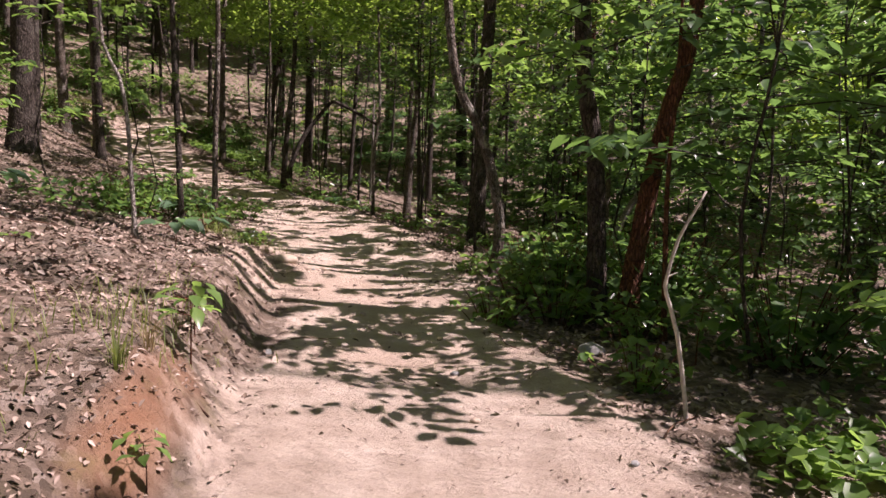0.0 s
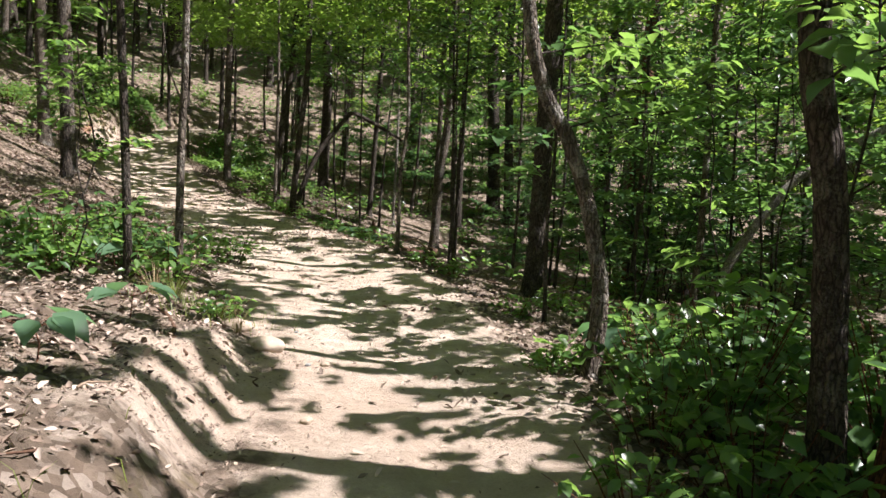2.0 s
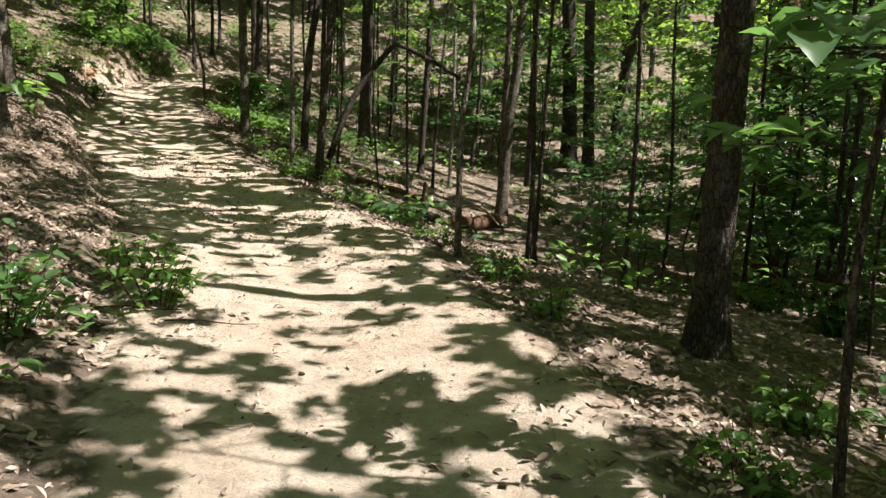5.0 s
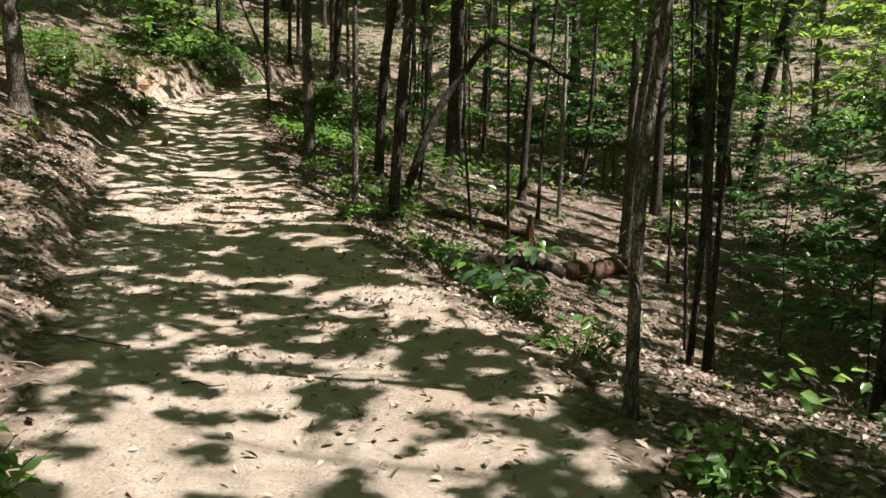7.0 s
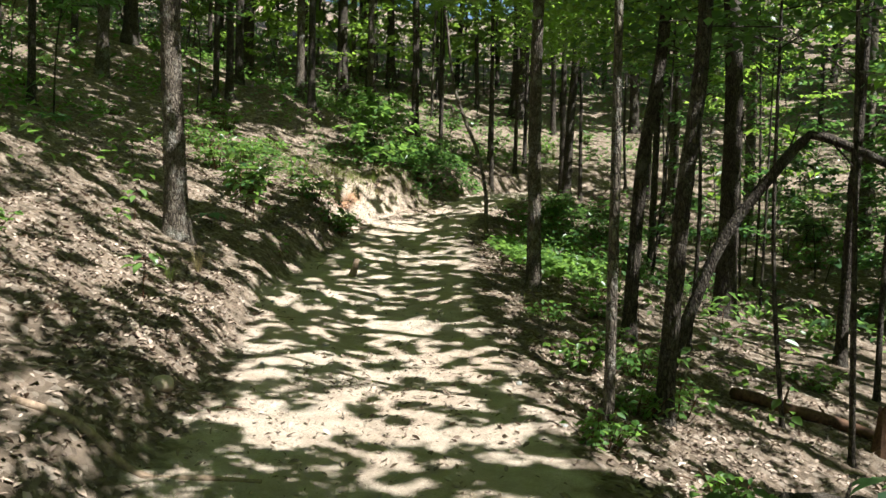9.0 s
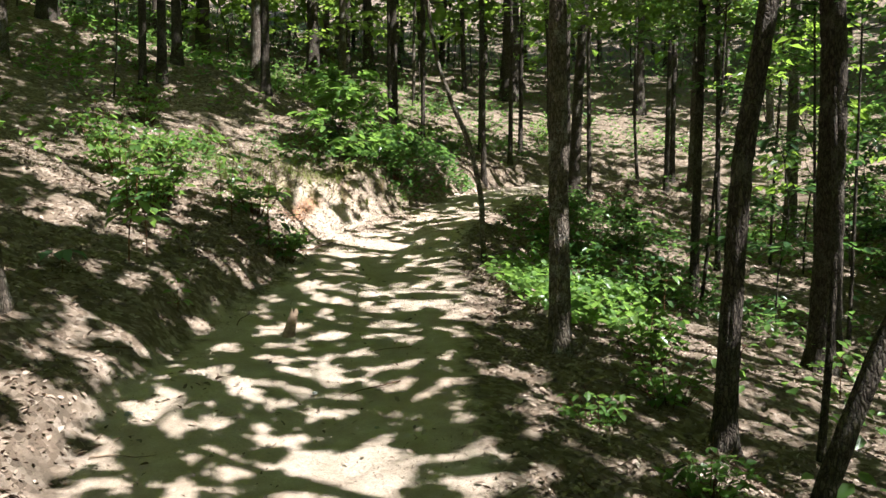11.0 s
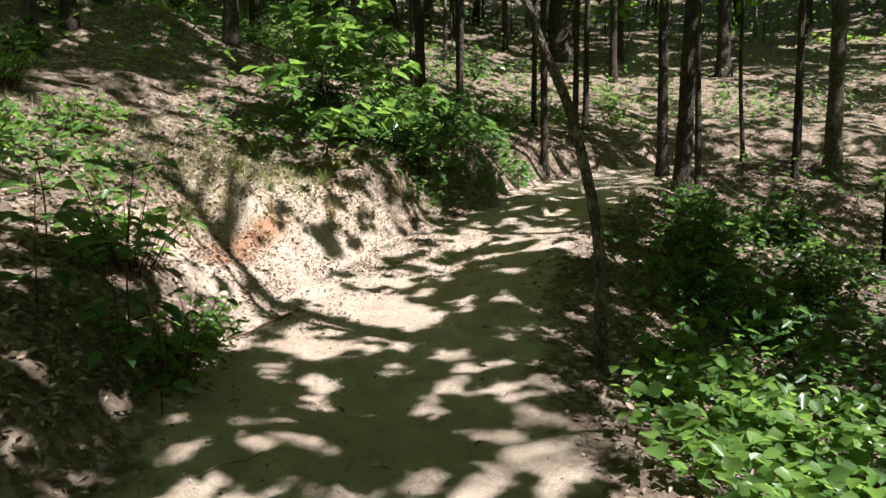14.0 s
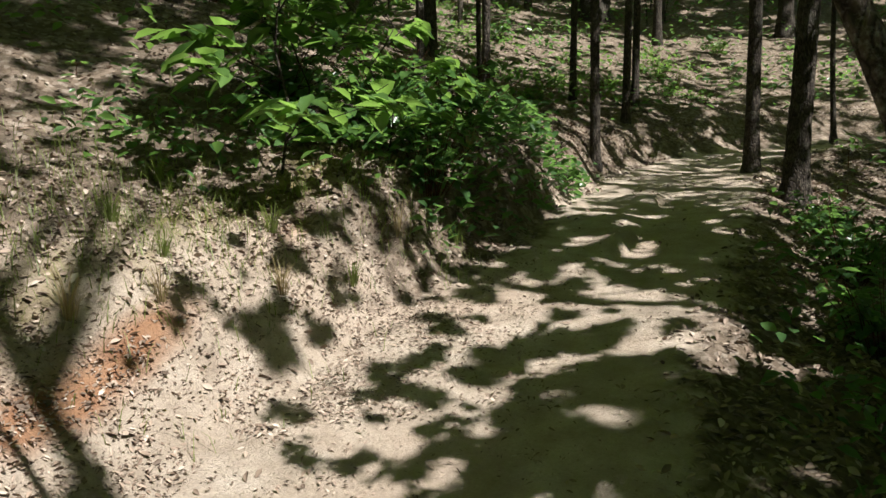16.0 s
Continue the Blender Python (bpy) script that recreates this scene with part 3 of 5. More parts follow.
def tree(x, y, r, bends=(), high=None, bark=None, label="", low=None, leafy=1.0, wide=None, rng=None, name="tree", leaf=None, sides=10, far=False, furrow=0.0):
    """A tree: root flare, tapered trunk, limbs, and a crown of single leaves. bends: offsets from the base that the trunk passes through."""
    rng = rng or RNG
    high = high or (min(19.0, 9 + 75 * r) * rng.uniform(0.9, 1.1) if r > 0.05 else 4.5 + 60 * r)
    low = low or high * (0.42 if r > 0.05 else 0.33)
    wide = wide or (1.6 + 11 * r)
    bark = bark or (BARK_DARK if rng.uniform() < 0.6 else BARK_GREY)
    TREE_SPOTS.append((x, y))
    ob = thing(name, x, y, label or "tall slender forest tree with rough bark and green crown", "tree", "forest trees", sink=0.03)
    pts = [(0, 0, -0.25), (0, 0, 0)] + [b for b in bends]
    if len(pts) == 2:
        pts.append((rng.normal(0, 0.05), rng.normal(0, 0.05), 2.2))
    last, prev = np.array(pts[-1]), np.array(pts[-2])
    lean = (last - prev)[:2] / max(0.4, (last - prev)[2]) * 0.5
    while pts[-1][2] < high - 0.5:
        p = np.array(pts[-1])
        dz = min(high - p[2], 2.4)
        lean = lean * 0.6 + rng.normal(0, 0.02, 2)
        pts.append((p[0] + lean[0] * dz + rng.normal(0, 0.06), p[1] + lean[1] * dz + rng.normal(0, 0.06), p[2] + dz))
    path = smooth_path(pts, 1.2 if far else 0.2 if r > 0.03 else 0.14)
    t = np.clip(path[:, 2] / high, 0, 1)
    radii = r * (1 - 0.82 * t ** 1.1) * (1 + 0.55 * np.exp(-np.maximum(path[:, 2], 0) / (2.0 * r + 0.02)))
    if furrow:
        part("trunk", mesh_of("trunk", *furrowed(pts, high, r, furrow, rng), bark), ob)
    else:
        part("trunk", mesh_of("trunk", *tube(path, radii, sides, 0.035 if r > 0.03 else 0.02, rng), bark), ob)
    # limbs and leaf clusters
    count = int((15 + 90 * r) * leafy) if r > 0.05 else int(9 * leafy)
    limbs, centres = [], []
    zs = np.sort(rng.uniform(low, high * 0.98, max(count, 1)))
    for z in zs:
        i = int(np.argmin(abs(path[:, 2] - z)))
        base = path[i]
        reach = wide * rng.uniform(0.45, 1.0) * math.sqrt(max(0.12, 1 - ((z - low) / (high - low + 0.01)) ** 2 * 0.8))
        a = rng.uniform(0, 2 * math.pi)
        tip = base + np.array([math.cos(a) * reach, math.sin(a) * reach, reach * rng.uniform(0.1, 0.5) if r > 0.05 else reach * rng.uniform(-0.05, 0.35)])
        mid = (base + tip) / 2 + np.array([0, 0, reach * 0.12])
        limb = np.array([base, mid, tip]) if far or r < 0.05 else smooth_path([base, mid, tip], max(0.4, reach / 3))
        if not far and openness_at(mid + np.array(ob.location)) < 0.7:
            limbs.append(tube(limb, np.linspace(max(0.006, min(0.3 * r, 0.035)), 0.004, len(limb)), 3 if far else 4, 0, rng, False))
        n = int((30 if far else 125) * leafy * (reach / 1.5) if r > 0.05 else 48 * leafy)
        along = rng.uniform(0.25, 1.08, n)[:, None]
        sway = rng.normal(0, 1, (n, 3)) * np.array([0.34, 0.34, 0.13]) * (reach * 0.55 if r > 0.05 else 0.42)
        centres.append(base + (tip - base) * along + sway + np.array([0, 0, reach * 0.06]))
    if limbs:
        tagged(part("branchwork", mesh_of("branchwork", *joined(limbs), bark), ob), kind="stuff")
    if centres:
        c = np.vstack(centres)
        off = np.array(ob.location)
        c = thinned(c + off, rng) - off
        if len(c):
            size = rng.uniform(0.75, 1.25, len(c)) * ((0.50 if far else 0.16) if r > 0.05 else 0.105)
            part("crown", leaf_mesh("crown", c, size, leaf or (LEAF_HIGH if r > 0.05 else LEAF_LOW), rng, tilt=0.55, wide=0.6), ob)
    return ob


R2 = np.random.default_rng(21)
GREY_LIT = "slim grey-barked tree beside the trail, lichen-blotched"
DARK_SLIM = "slim straight dark-barked forest tree"
SAPLING = "thin young sapling with sparse green leaves"
FAR_HILL = "straight dark-trunked tree on the leaf-strewn hillside"

# beside the trail
CROOKED = tree(0.46, 8.26, 0.046, [(0.04, 0, 0.33), (0.03, 0, 0.61), (-0.07, 0, 1.04), (-0.19, 0, 1.36), (-0.35, 0, 1.67), (-0.46, 0.05, 2.3)], 8.5, BARK_GREY, "crooked grey-brown tree trunk leaning over the trail edge, flaking bark", 3.4, 1.2, rng=R2, sides=14, furrow=0.17)
DARK_TREE = tree(1.13, 6.71, 0.062, [(-0.06, 0, 1.1), (-0.18, 0, 1.9)], 11, BARK_DARK, "dark straight tree trunk among shrubs beside the trail", 5.0, rng=R2, sides=12, furrow=0.17)
RED_TREE = tree(1.30, 6.60, 0.062, [(0.08, 0, 0.70), (0.20, 0, 1.38), (0.34, 0, 2.05)], 7.5, BARK_RED, "leaning red-brown tree trunk among shrubs", 4.2, rng=R2, sides=12, furrow=0.17)
tree(1.45, 6.13, 0.018, [(-0.03, 0, 0.79), (-0.03, 0, 1.24), (-0.01, 0, 1.65)], 3.2, BARK_RED, "thin reddish sapling stem beside the leaning tree", 2.2, 0.7, 0.5, rng=R2, name="sapling", sides=6)
tree(0.34, 11.84, 0.092, [(0.02, 0, 1.49), (0.04, 0, 2.4)], 16, BARK_DARK, "thick dark furrowed tree trunk below the trail", 6, rng=R2, sides=14, furrow=0.17)
tree(-1.22, 13.28, 0.027, [(0.0, 0, 1.0), (0.06, 0.02, 1.6), (0.03, 0.02, 2.4)], 6.5, BARK_GREY, SAPLING, 3.0, rng=R2, name="sapling", sides=8)
tree(-3.85, 17.37, 0.031, [(0.0, 0, 2.46)], 7.5, BARK_GREY, "thin straight brown sapling at the trail edge", 3.4, rng=R2, name="sapling", sides=8, furrow=0.10)
tree(-3.86, 18.60, 0.058, [(0.08, 0.04, 1.42), (0.19, 0.10, 2.8)], 13, BARK_DARK, DARK_SLIM, 4.5, 1.9, 2.9, rng=R2, furrow=0.17)
tree(-4.80, 20.91, 0.066, [(0.08, 0.04, 1.7), (0.25, 0.14, 3.2)], 16, BARK_DARK, DARK_SLIM, 4.5, 1.9, 2.9, rng=R2, furrow=0.17)
tree(-6.08, 21.50, 0.076, [(-0.02, 0, 1.3), (-0.03, 0, 2.7)], 17, BARK_GREY, GREY_LIT, 6, 1.7, 2.9, rng=R2, sides=14, furrow=0.17)
tree(-7.98, 24.09, 0.033, [(-0.02, -0.01, 0.4), (-0.04, -0.02, 0.83), (-0.16, -0.10, 1.44), (-0.34, -0.20, 1.94), (-0.55, -0.25, 2.7)], 6, BARK_GREY, "slender bowed sapling curving over the trail", 3.4, 0.8, rng=R2, name="sapling", sides=8, furrow=0.10)
tree(-9.99, 32.30, 0.082, [(-0.01, 0, 2.5)], 13, BARK_DARK, DARK_SLIM, 4.5, 1.6, 2.6, rng=R2)
tree(-9.30, 30.77, 0.105, [(0.09, 0.06, 2.4)], 16, BARK_DARK, "dark thick-trunked tree at the bend of the trail", 5, 1.6, 3.2, rng=R2, furrow=0.17)
tree(-9.35, 31.9, 0.05, [(-0.03, 0.0, 2.2)], 8, BARK_DARK, DARK_SLIM, 4, rng=R2)
tree(-4.43, 23.86, 0.125, [(0.05, 0.02, 2.8)], 18, BARK_DARK, "thick dark tree trunk on the slope below the trail", 4.5, 1.5, 3.6, rng=R2, sides=14, furrow=0.17)
tree(-8.67, 18.66, 0.106, [(-0.09, -0.05, 2.2)], 15, BARK_GREY, "sturdy brown-grey tree on the slope above the trail", 6, 1.7, 3.2, rng=R2, sides=14, furrow=0.17)
# left of the first stretch
tree(-6.27, 15.13, 0.085, [(-0.06, -0.03, 2.0)], 14, BARK_GREY, "sturdy brown-grey tree on the slope above the trail", 6, rng=np.random.default_rng(303), sides=12, furrow=0.17)
tree(-1.93, 6.43, 0.017, [(-0.03, 0, 0.5), (-0.05, 0, 0.79), (-0.10, 0, 1.06), (-0.21, 0, 1.28), (-0.25, 0, 1.8)], 3.0, BARK_PALE, "thin pale crooked sapling in leaf litter", 1.5, 1.3, 0.7, rng=R2, name="sapling", sides=6)
tree(-2.47, 9.72, 0.031, [(0.0, 0, 1.01), (0.02, 0, 1.85)], 8, BARK_GREY, SAPLING, 3.2, rng=R2, name="sapling")
tree(-2.72, 9.42, 0.033, [(-0.05, 0, 1.2), (-0.1, 0, 2.2)], 9, BARK_DARK, DARK_SLIM, 4.5, rng=R2)
tree(-5.75, 14.1, 0.066, [(-0.10, 0, 2.45)], 11, BARK_DARK, DARK_SLIM, 5, rng=R2)
tree(-5.87, 12.03, 0.16, [(0.03, 0, 1.9)], 17, BARK_DARK, "thick dark tree trunk above the trail", 6.5, rng=R2)
tree(-6.4, 13.3, 0.085, [(0.01, 0, 2.0)], 12, BARK_DARK, DARK_SLIM, 5, rng=R2)
# in the hollow below the trail
tree(2.5, 22.99, 0.19, [(-0.03, 0, 3.8), (0.2, 0, 6.0)], 19, BARK_DARK, "dark tree trunk in the green hollow", 6, rng=R2)
tree(2.66, 19.53, 0.17, [(-0.02, 0, 3.0)], 17, BARK_RED, "reddish-brown straight tree trunk in the hollow", 6, rng=R2)
tree(-1.40, 21.58, 0.066, [(0.06, 0, 4.5)], 12, BARK_GREY, DARK_SLIM, 4.5, rng=R2)
tree(-0.96, 23.83, 0.085, [(0.03, 0, 4.8)], 13, BARK_DARK, DARK_SLIM, 5, rng=R2)
tree(0.36, 26.65, 0.14, [(-0.2, 0, 5.1)], 16, BARK_DARK, DARK_SLIM, 5, rng=R2)
tree(0.84, 26.83, 0.12, [(0.27, 0, 2.4), (0.86, 0, 5.0)], 14, BARK_DARK, "dark leaning tree in the hollow", 6, rng=R2)
tree(-3.0, 22.5, 0.06, [(0.16, 0, 3.6)], 11, BARK_DARK, DARK_SLIM, 4, 1.9, 2.7, rng=R2)
tree(3.90, 20.33, 0.16, [(0.13, 0, 2.2)], 17, BARK_DARK, DARK_SLIM, 6, rng=R2)
tree(2.11, 12.69, 0.042, [(0.06, 0, 1.0)], 8, BARK_GREY, SAPLING, 2.6, 1.2, rng=R2, name="sapling")
tree(-1.35, 21.1, 0.095, [(0.07, 0.03, 1.6), (0.20, 0.08, 3.0)], 14, BARK_GREY, "grey leaning tree in the hollow", 5, rng=R2)
tree(-2.38, 22.08, 0.035, [(0.03, 0.01, 2.5)], 7, BARK_PALE, SAPLING, 3.0, rng=R2, name="sapling")
tree(-2.28, 24.93, 0.044, [(0.13, 0.05, 1.5)], 7, BARK_DARK, SAPLING, 3.0, rng=R2, name="sapling")
tree(-0.08, 27.57, 0.19, [(-0.09, -0.04, 2.4)], 18, BARK_DARK, "thick dark tree trunk in the hollow", 6, rng=R2)
tree(-6.16, 26.68, 0.06, [(0.07, 0.04, 3.7)], 17, BARK_DARK, DARK_SLIM, 4.0, 2.2, 2.9, rng=R2)
tree(-6.07, 27.89, 0.04, [(-0.02, -0.01, 3.7)], 9, BARK_DARK, SAPLING, 3, 2.6, 2.2, rng=R2, name="sapling")
tree(-5.59, 32.89, 0.125, [(0.05, 0.03, 4.3)], 15, BARK_GREY, DARK_SLIM, 5.5, rng=R2)
tree(-8.39, 34.49, 0.06, [(0.08, 0.04, 4.2)], 11, BARK_DARK, DARK_SLIM, 4.5, rng=R2)
tree(-7.88, 35.0, 0.135, [(0.08, 0.04, 4.3)], 16, BARK_GREY, DARK_SLIM, 5.5, rng=R2)
tree(-8.49, 35.5, 0.07, [(0.03, 0.02, 2.7)], 11, BARK_DARK, DARK_SLIM, 4.5, rng=R2)
tree(-9.55, 36.27, 0.044, [(-0.07, -0.04, 1.8)], 8, BARK_DARK, SAPLING, 3.5, rng=R2, name="sapling")
# on the hillside ahead
for hx, hy, hr in ((-14.86, 33.0, .11), (-21.4, 38.1, .22), (-14.4, 27.7, .09), (-20.2, 38.5, .11), (-15.2, 25.9, .085), (-15.8, 26.8, .10), (-18.8, 26.2, .17), (-13.75, 20.4, .06), (-19.1, 24.9, .08), (-17.1, 45.3, .36)):
    tree(hx, hy, hr, [(-0.02, 0, 3.0)], None, BARK_DARK, FAR_HILL, rng=R2, sides=7)
for hx, hy, hr in ((-12.14, 29.8, .048), (-12.43, 35.4, .064), (-12.98, 34.1, .055), (-16.1, 42.9, .30), (-19.0, 32.9, .12), (-21.0, 39.3, .13), (-15.0, 25.3, .07), (-27.7, 37.8, .18), (-14.6, 43.9, .10), (-12.1, 34.0, .06)):
    tree(hx, hy, hr, [(0.03, 0, 3.0)], None, BARK_DARK, FAR_HILL, rng=R2, sides=7)
for hx, hy, hr in ((-13.8, 41.0, .10), (-13.72, 32.5, .04), (-12.6, 29.3, .046), (-11.6, 31.5, .06)):
    tree(hx, hy, hr, [(-0.03, 0, 2.5)], None, BARK_DARK, FAR_HILL, rng=R2, sides=7)


# the rest of the wood
def wood_around():
    rng = np.random.default_rng(5)
    kept = np.array(TREE_SPOTS)
    tries = 0
    made = 0
    while made < 310 and tries < 12000:
        tries += 1
        x, y = rng.uniform(-42, 34), rng.uniform(-14, 66)
        _, d, hw = land([x], [y])
        d = d[0]
        if abs(d) < (3.0 if y < -1 else 2.4 if y > 34 and x > -8 else 6.0 if d > 0 else 6.5) or (12 < y < 32 and -9 < x < 1 and d < 0 and rng.uniform() < 0.6):
            continue
        if np.min(np.hypot(kept[:, 0] - x, kept[:, 1] - y)) < 1.7 or (-14 < x < 12 and in_gap(x, y, 12)):
            continue
        kept = np.vstack([kept, (x, y)])
        away = min(np.min(np.hypot(LINE[:, 0] - x, LINE[:, 1] - y)), 40)
        r = float(np.clip(rng.lognormal(-2.3, 0.45), 0.045, 0.26))
        far = away > 13
        tree(x, y, r, (), None, None, FAR_HILL if d > 0 else "dark-trunked tree in the dense green wood", rng=rng, far=far, sides=5 if far else 7, leafy=(1.5 if d > 0 else 0.65), low=(rng.uniform(2.0, 4.5) if far and d < 0 else None))
        made += 1


wood_around()


def leafy_edge():
    """Small trees along the low side of the trail, whose leaves dapple it."""
    rng = np.random.default_rng(15)
    i = 30
    while i < 150:
        x0, y0, hw = LINE[i, 0], LINE[i, 1], LINE[i, 2]
        off = hw + rng.uniform(2.0, 4.6)
        x, y = x0 + AHEAD[i, 1] * off, y0 - AHEAD[i, 0] * off
        if min(math.hypot(x - a, y - b) for a, b in TREE_SPOTS) > 0.5 and not in_gap(x, y, 6):
            tree(x, y, rng.uniform(0.018, 0.03), [(rng.normal(0, 0.1), rng.normal(0, 0.1), 1.5)], rng.uniform(4.8, 7.0), BARK_DARK, "slim understorey tree with a light leafy crown", rng.uniform(2.3, 3.4), 1.9, rng.uniform(1.2, 1.9), rng=rng, name="sapling", sides=6)
        i += int(rng.integers(2, 5))


leafy_edge()
# more small trees, added so that their crowns shade the trail and the bend
for hx, hy, hh in ((1.6, 16.4, 8.5), (2.0, 15.0, 9.0), (0.9, 17.6, 8.5), (1.6, 13.6, 7.5), (2.6, 17.2, 9.5), (0.2, 15.3, 8.0), (-0.7, 16.2, 7.0), (-6.6, 28.9, 8.0), (-5.6, 29.9, 9.0), (-6.9, 30.3, 7.5), (-4.6, 27.4, 9.0)):
    tree(hx, hy, 0.026, [(0.05, 0.03, 1.5)], hh, BARK_DARK, "slim understorey tree with a light leafy crown", 2.8, 2.1, 1.8, rng=R2, name="sapling", sides=6)


def edge_canopy():
    """Loose flat leafy sprays, 2.8 to 5.6 m up, added towards the sun to dapple the trail with sharp spots."""
    rng = np.random.default_rng(26)
    n, per = 3600, 34
    k = rng.integers(53, 160, n)
    off = rng.normal(-0.1, 1.25, n) * (LINE[k, 2] + 0.2)
    x, y = LINE[k, 0] - AHEAD[k, 1] * off, LINE[k, 1] + AHEAD[k, 0] * off
    up = rng.uniform(2.8, 5.6, n)
    foot = np.stack([x + SUN_WAY[0] / SUN_WAY[2] * up, y + SUN_WAY[1] / SUN_WAY[2] * up, land(x, y)[0] + up], 1)
    a = rng.uniform(0, 2 * math.pi, n)
    along = rng.uniform(-0.45, 0.45, (n, per))
    side = np.where(np.arange(per) % 2, 1, -1)
    wide = side * rng.uniform(0.03, 0.2, (n, per)) * (1.1 - abs(along))
    c = foot[:, None] + np.stack([np.cos(a)[:, None] * along - np.sin(a)[:, None] * wide, np.sin(a)[:, None] * along + np.cos(a)[:, None] * wide, rng.normal(0, 0.035, (n, per)) - 0.25 * along ** 2], 2)
    c = thinned(c.reshape(-1, 3), rng)
    tagged(new("low_boughs", leaf_mesh("low_boughs", c, rng.uniform(0.07, 0.125, len(c)), LEAF_HIGH, rng, tilt=0.3, wide=0.6)), "light green leafy sprays, hung loose to dapple the trail", "foliage", kind="stuff")


edge_canopy()


# ---------------------------------------------------------------- understorey
def set_down(template, x, y, scale, turn, label="", sink=0.0):
    """A copy of a plant on the ground at x, y."""
    ob = copy_thing(template, Matrix.LocRotScale((x, y, ground(x, y) - sink), Euler((0, 0, turn)), (scale, scale, scale)))
    return tagged(ob, label)


def spray(base, turn, reach, rise, size, rng, rows=3):
    """A flat leafy twig: its stem tubes, leaf centres, headings and sizes."""
    stems, c, h, s = [], [], [], []
    tip = base + np.array([math.cos(turn) * reach, math.sin(turn) * reach, rise])
    arms = [(base, tip, turn)]
    for k in range(rows):
        f = rng.uniform(0.35, 0.85)
        a = turn + rng.choice([-1, 1]) * rng.uniform(0.5, 1.0)
        q = base + (tip - base) * f
        l = reach * rng.uniform(0.3, 0.55)
        arms.append((q, q + np.array([math.cos(a) * l, math.sin(a) * l, rise * 0.3 + rng.normal(0, 0.05)]), a))
    for p, q, a in arms:
        mid = (p + q) / 2 + np.array([0, 0, 0.06 * reach])
        stems.append(tube([p, mid, q], (0.007, 0.005, 0.0025), 3, 0, rng, False) if not stems else tube([p, q], (0.005, 0.0025), 3, 0, rng, False))
        n = max(4, int(np.linalg.norm(q - p) / (size * 0.46)))
        for i in range(n):
            f = 0.25 + 0.8 * i / n
            side = 1 if i % 2 else -1
            at = a + side * rng.uniform(0.6, 1.2)
            c.append(p + (q - p) * f + np.array([math.cos(at), math.sin(at), 0]) * size * 0.5 + np.array([0, 0, 0.05 * reach + rng.normal(0, 0.03)]))
            h.append(at)
            s.append(size * rng.uniform(0.7, 1.25))
    return stems, c, h, s


def sapling_template(seed, high, low, sprays, reach, size, leaf, thick=0.014, name="sapling", plain=False):
    rng = np.random.default_rng(seed)
    ob = thing(name, 0, 0, "leafy green understorey sapling with layered twigs", "sapling", "understorey saplings", z=0)
    pts = [(0, 0, -0.3)] + [(rng.normal(0, 0.05) * (1 + z), rng.normal(0, 0.05) * (1 + z), z) for z in np.linspace(0, high, 5)]
    path = smooth_path(pts, 0.3)
    stems, c, h, s = [], [], [], []
    for z in np.sort(rng.uniform(low, high, sprays)):
        base = path[int(np.argmin(abs(path[:, 2] - z)))]
        f = 1 - 0.5 * (z - low) / (high - low)
        out = spray(base, rng.uniform(0, 2 * math.pi), reach * f * rng.uniform(0.6, 1.1), rng.uniform(-0.05, 0.3) * reach, size, rng)
        for total, extra in zip((stems, c, h, s), out):
            total += extra
    part("trunk", mesh_of("trunk", *tube(path, np.linspace(thick, thick * 0.3, len(path)), 6, 0.02, rng), BARK_DARK), ob)
    tagged(part("twigwork", mesh_of("twigwork", *joined(stems), BARK_DARK), ob), kind="stuff")
    part("leaves", leaf_mesh("leaves", np.array(c), np.array(s), leaf, rng, tilt=0.22, wide=0.56, heading=np.array(h), detail=0 if plain else 1), ob)
    return ob


def shrub_template(seed, high, wide, stems_n, size, leaf, label, name="shrub"):
    rng = np.random.default_rng(seed)
    ob = thing(name, 0, 0, label, "shrub", "trailside shrubs", z=0)
    stems, c, h, s = [], [], [], []
    for k in range(stems_n):
        a = rng.uniform(0, 2 * math.pi)
        out = wide * math.sqrt(rng.uniform(0.02, 1))
        top = np.array([math.cos(a) * out, math.sin(a) * out, high * rng.uniform(0.45, 1.0) * (1 - 0.35 * (out / wide) ** 2)])
        foot = top * np.array([0.25, 0.25, 0]) + np.array([0, 0, -0.08])
        path = smooth_path([foot, (foot + top) / 2 + np.array([0, 0, 0.1 * high]), top], 0.12)
        stems.append(tube([path[0], path[len(path) // 2], path[-1]], (0.006, 0.004, 0.002), 3, 0, rng, False))
        n = int(rng.integers(6, 11))
        for i in range(n):
            f = 0.35 + 0.7 * i / n
            p = path[min(len(path) - 1, int(f * (len(path) - 1)))]
            at = rng.uniform(0, 2 * math.pi)
            c.append(p + np.array([math.cos(at), math.sin(at), 0.1]) * size * 0.6)
            h.append(at)
            s.append(size * rng.uniform(0.65, 1.25))
    tagged(part("stalk", mesh_of("stalk", *joined(stems), BARK_RED), ob), kind="stuff")
    part("leaves", leaf_mesh("leaves", np.array(c), np.array(s), leaf, rng, tilt=0.35, wide=0.62, heading=np.array(h), detail=2 if high > 1 else 1), ob)
    return ob


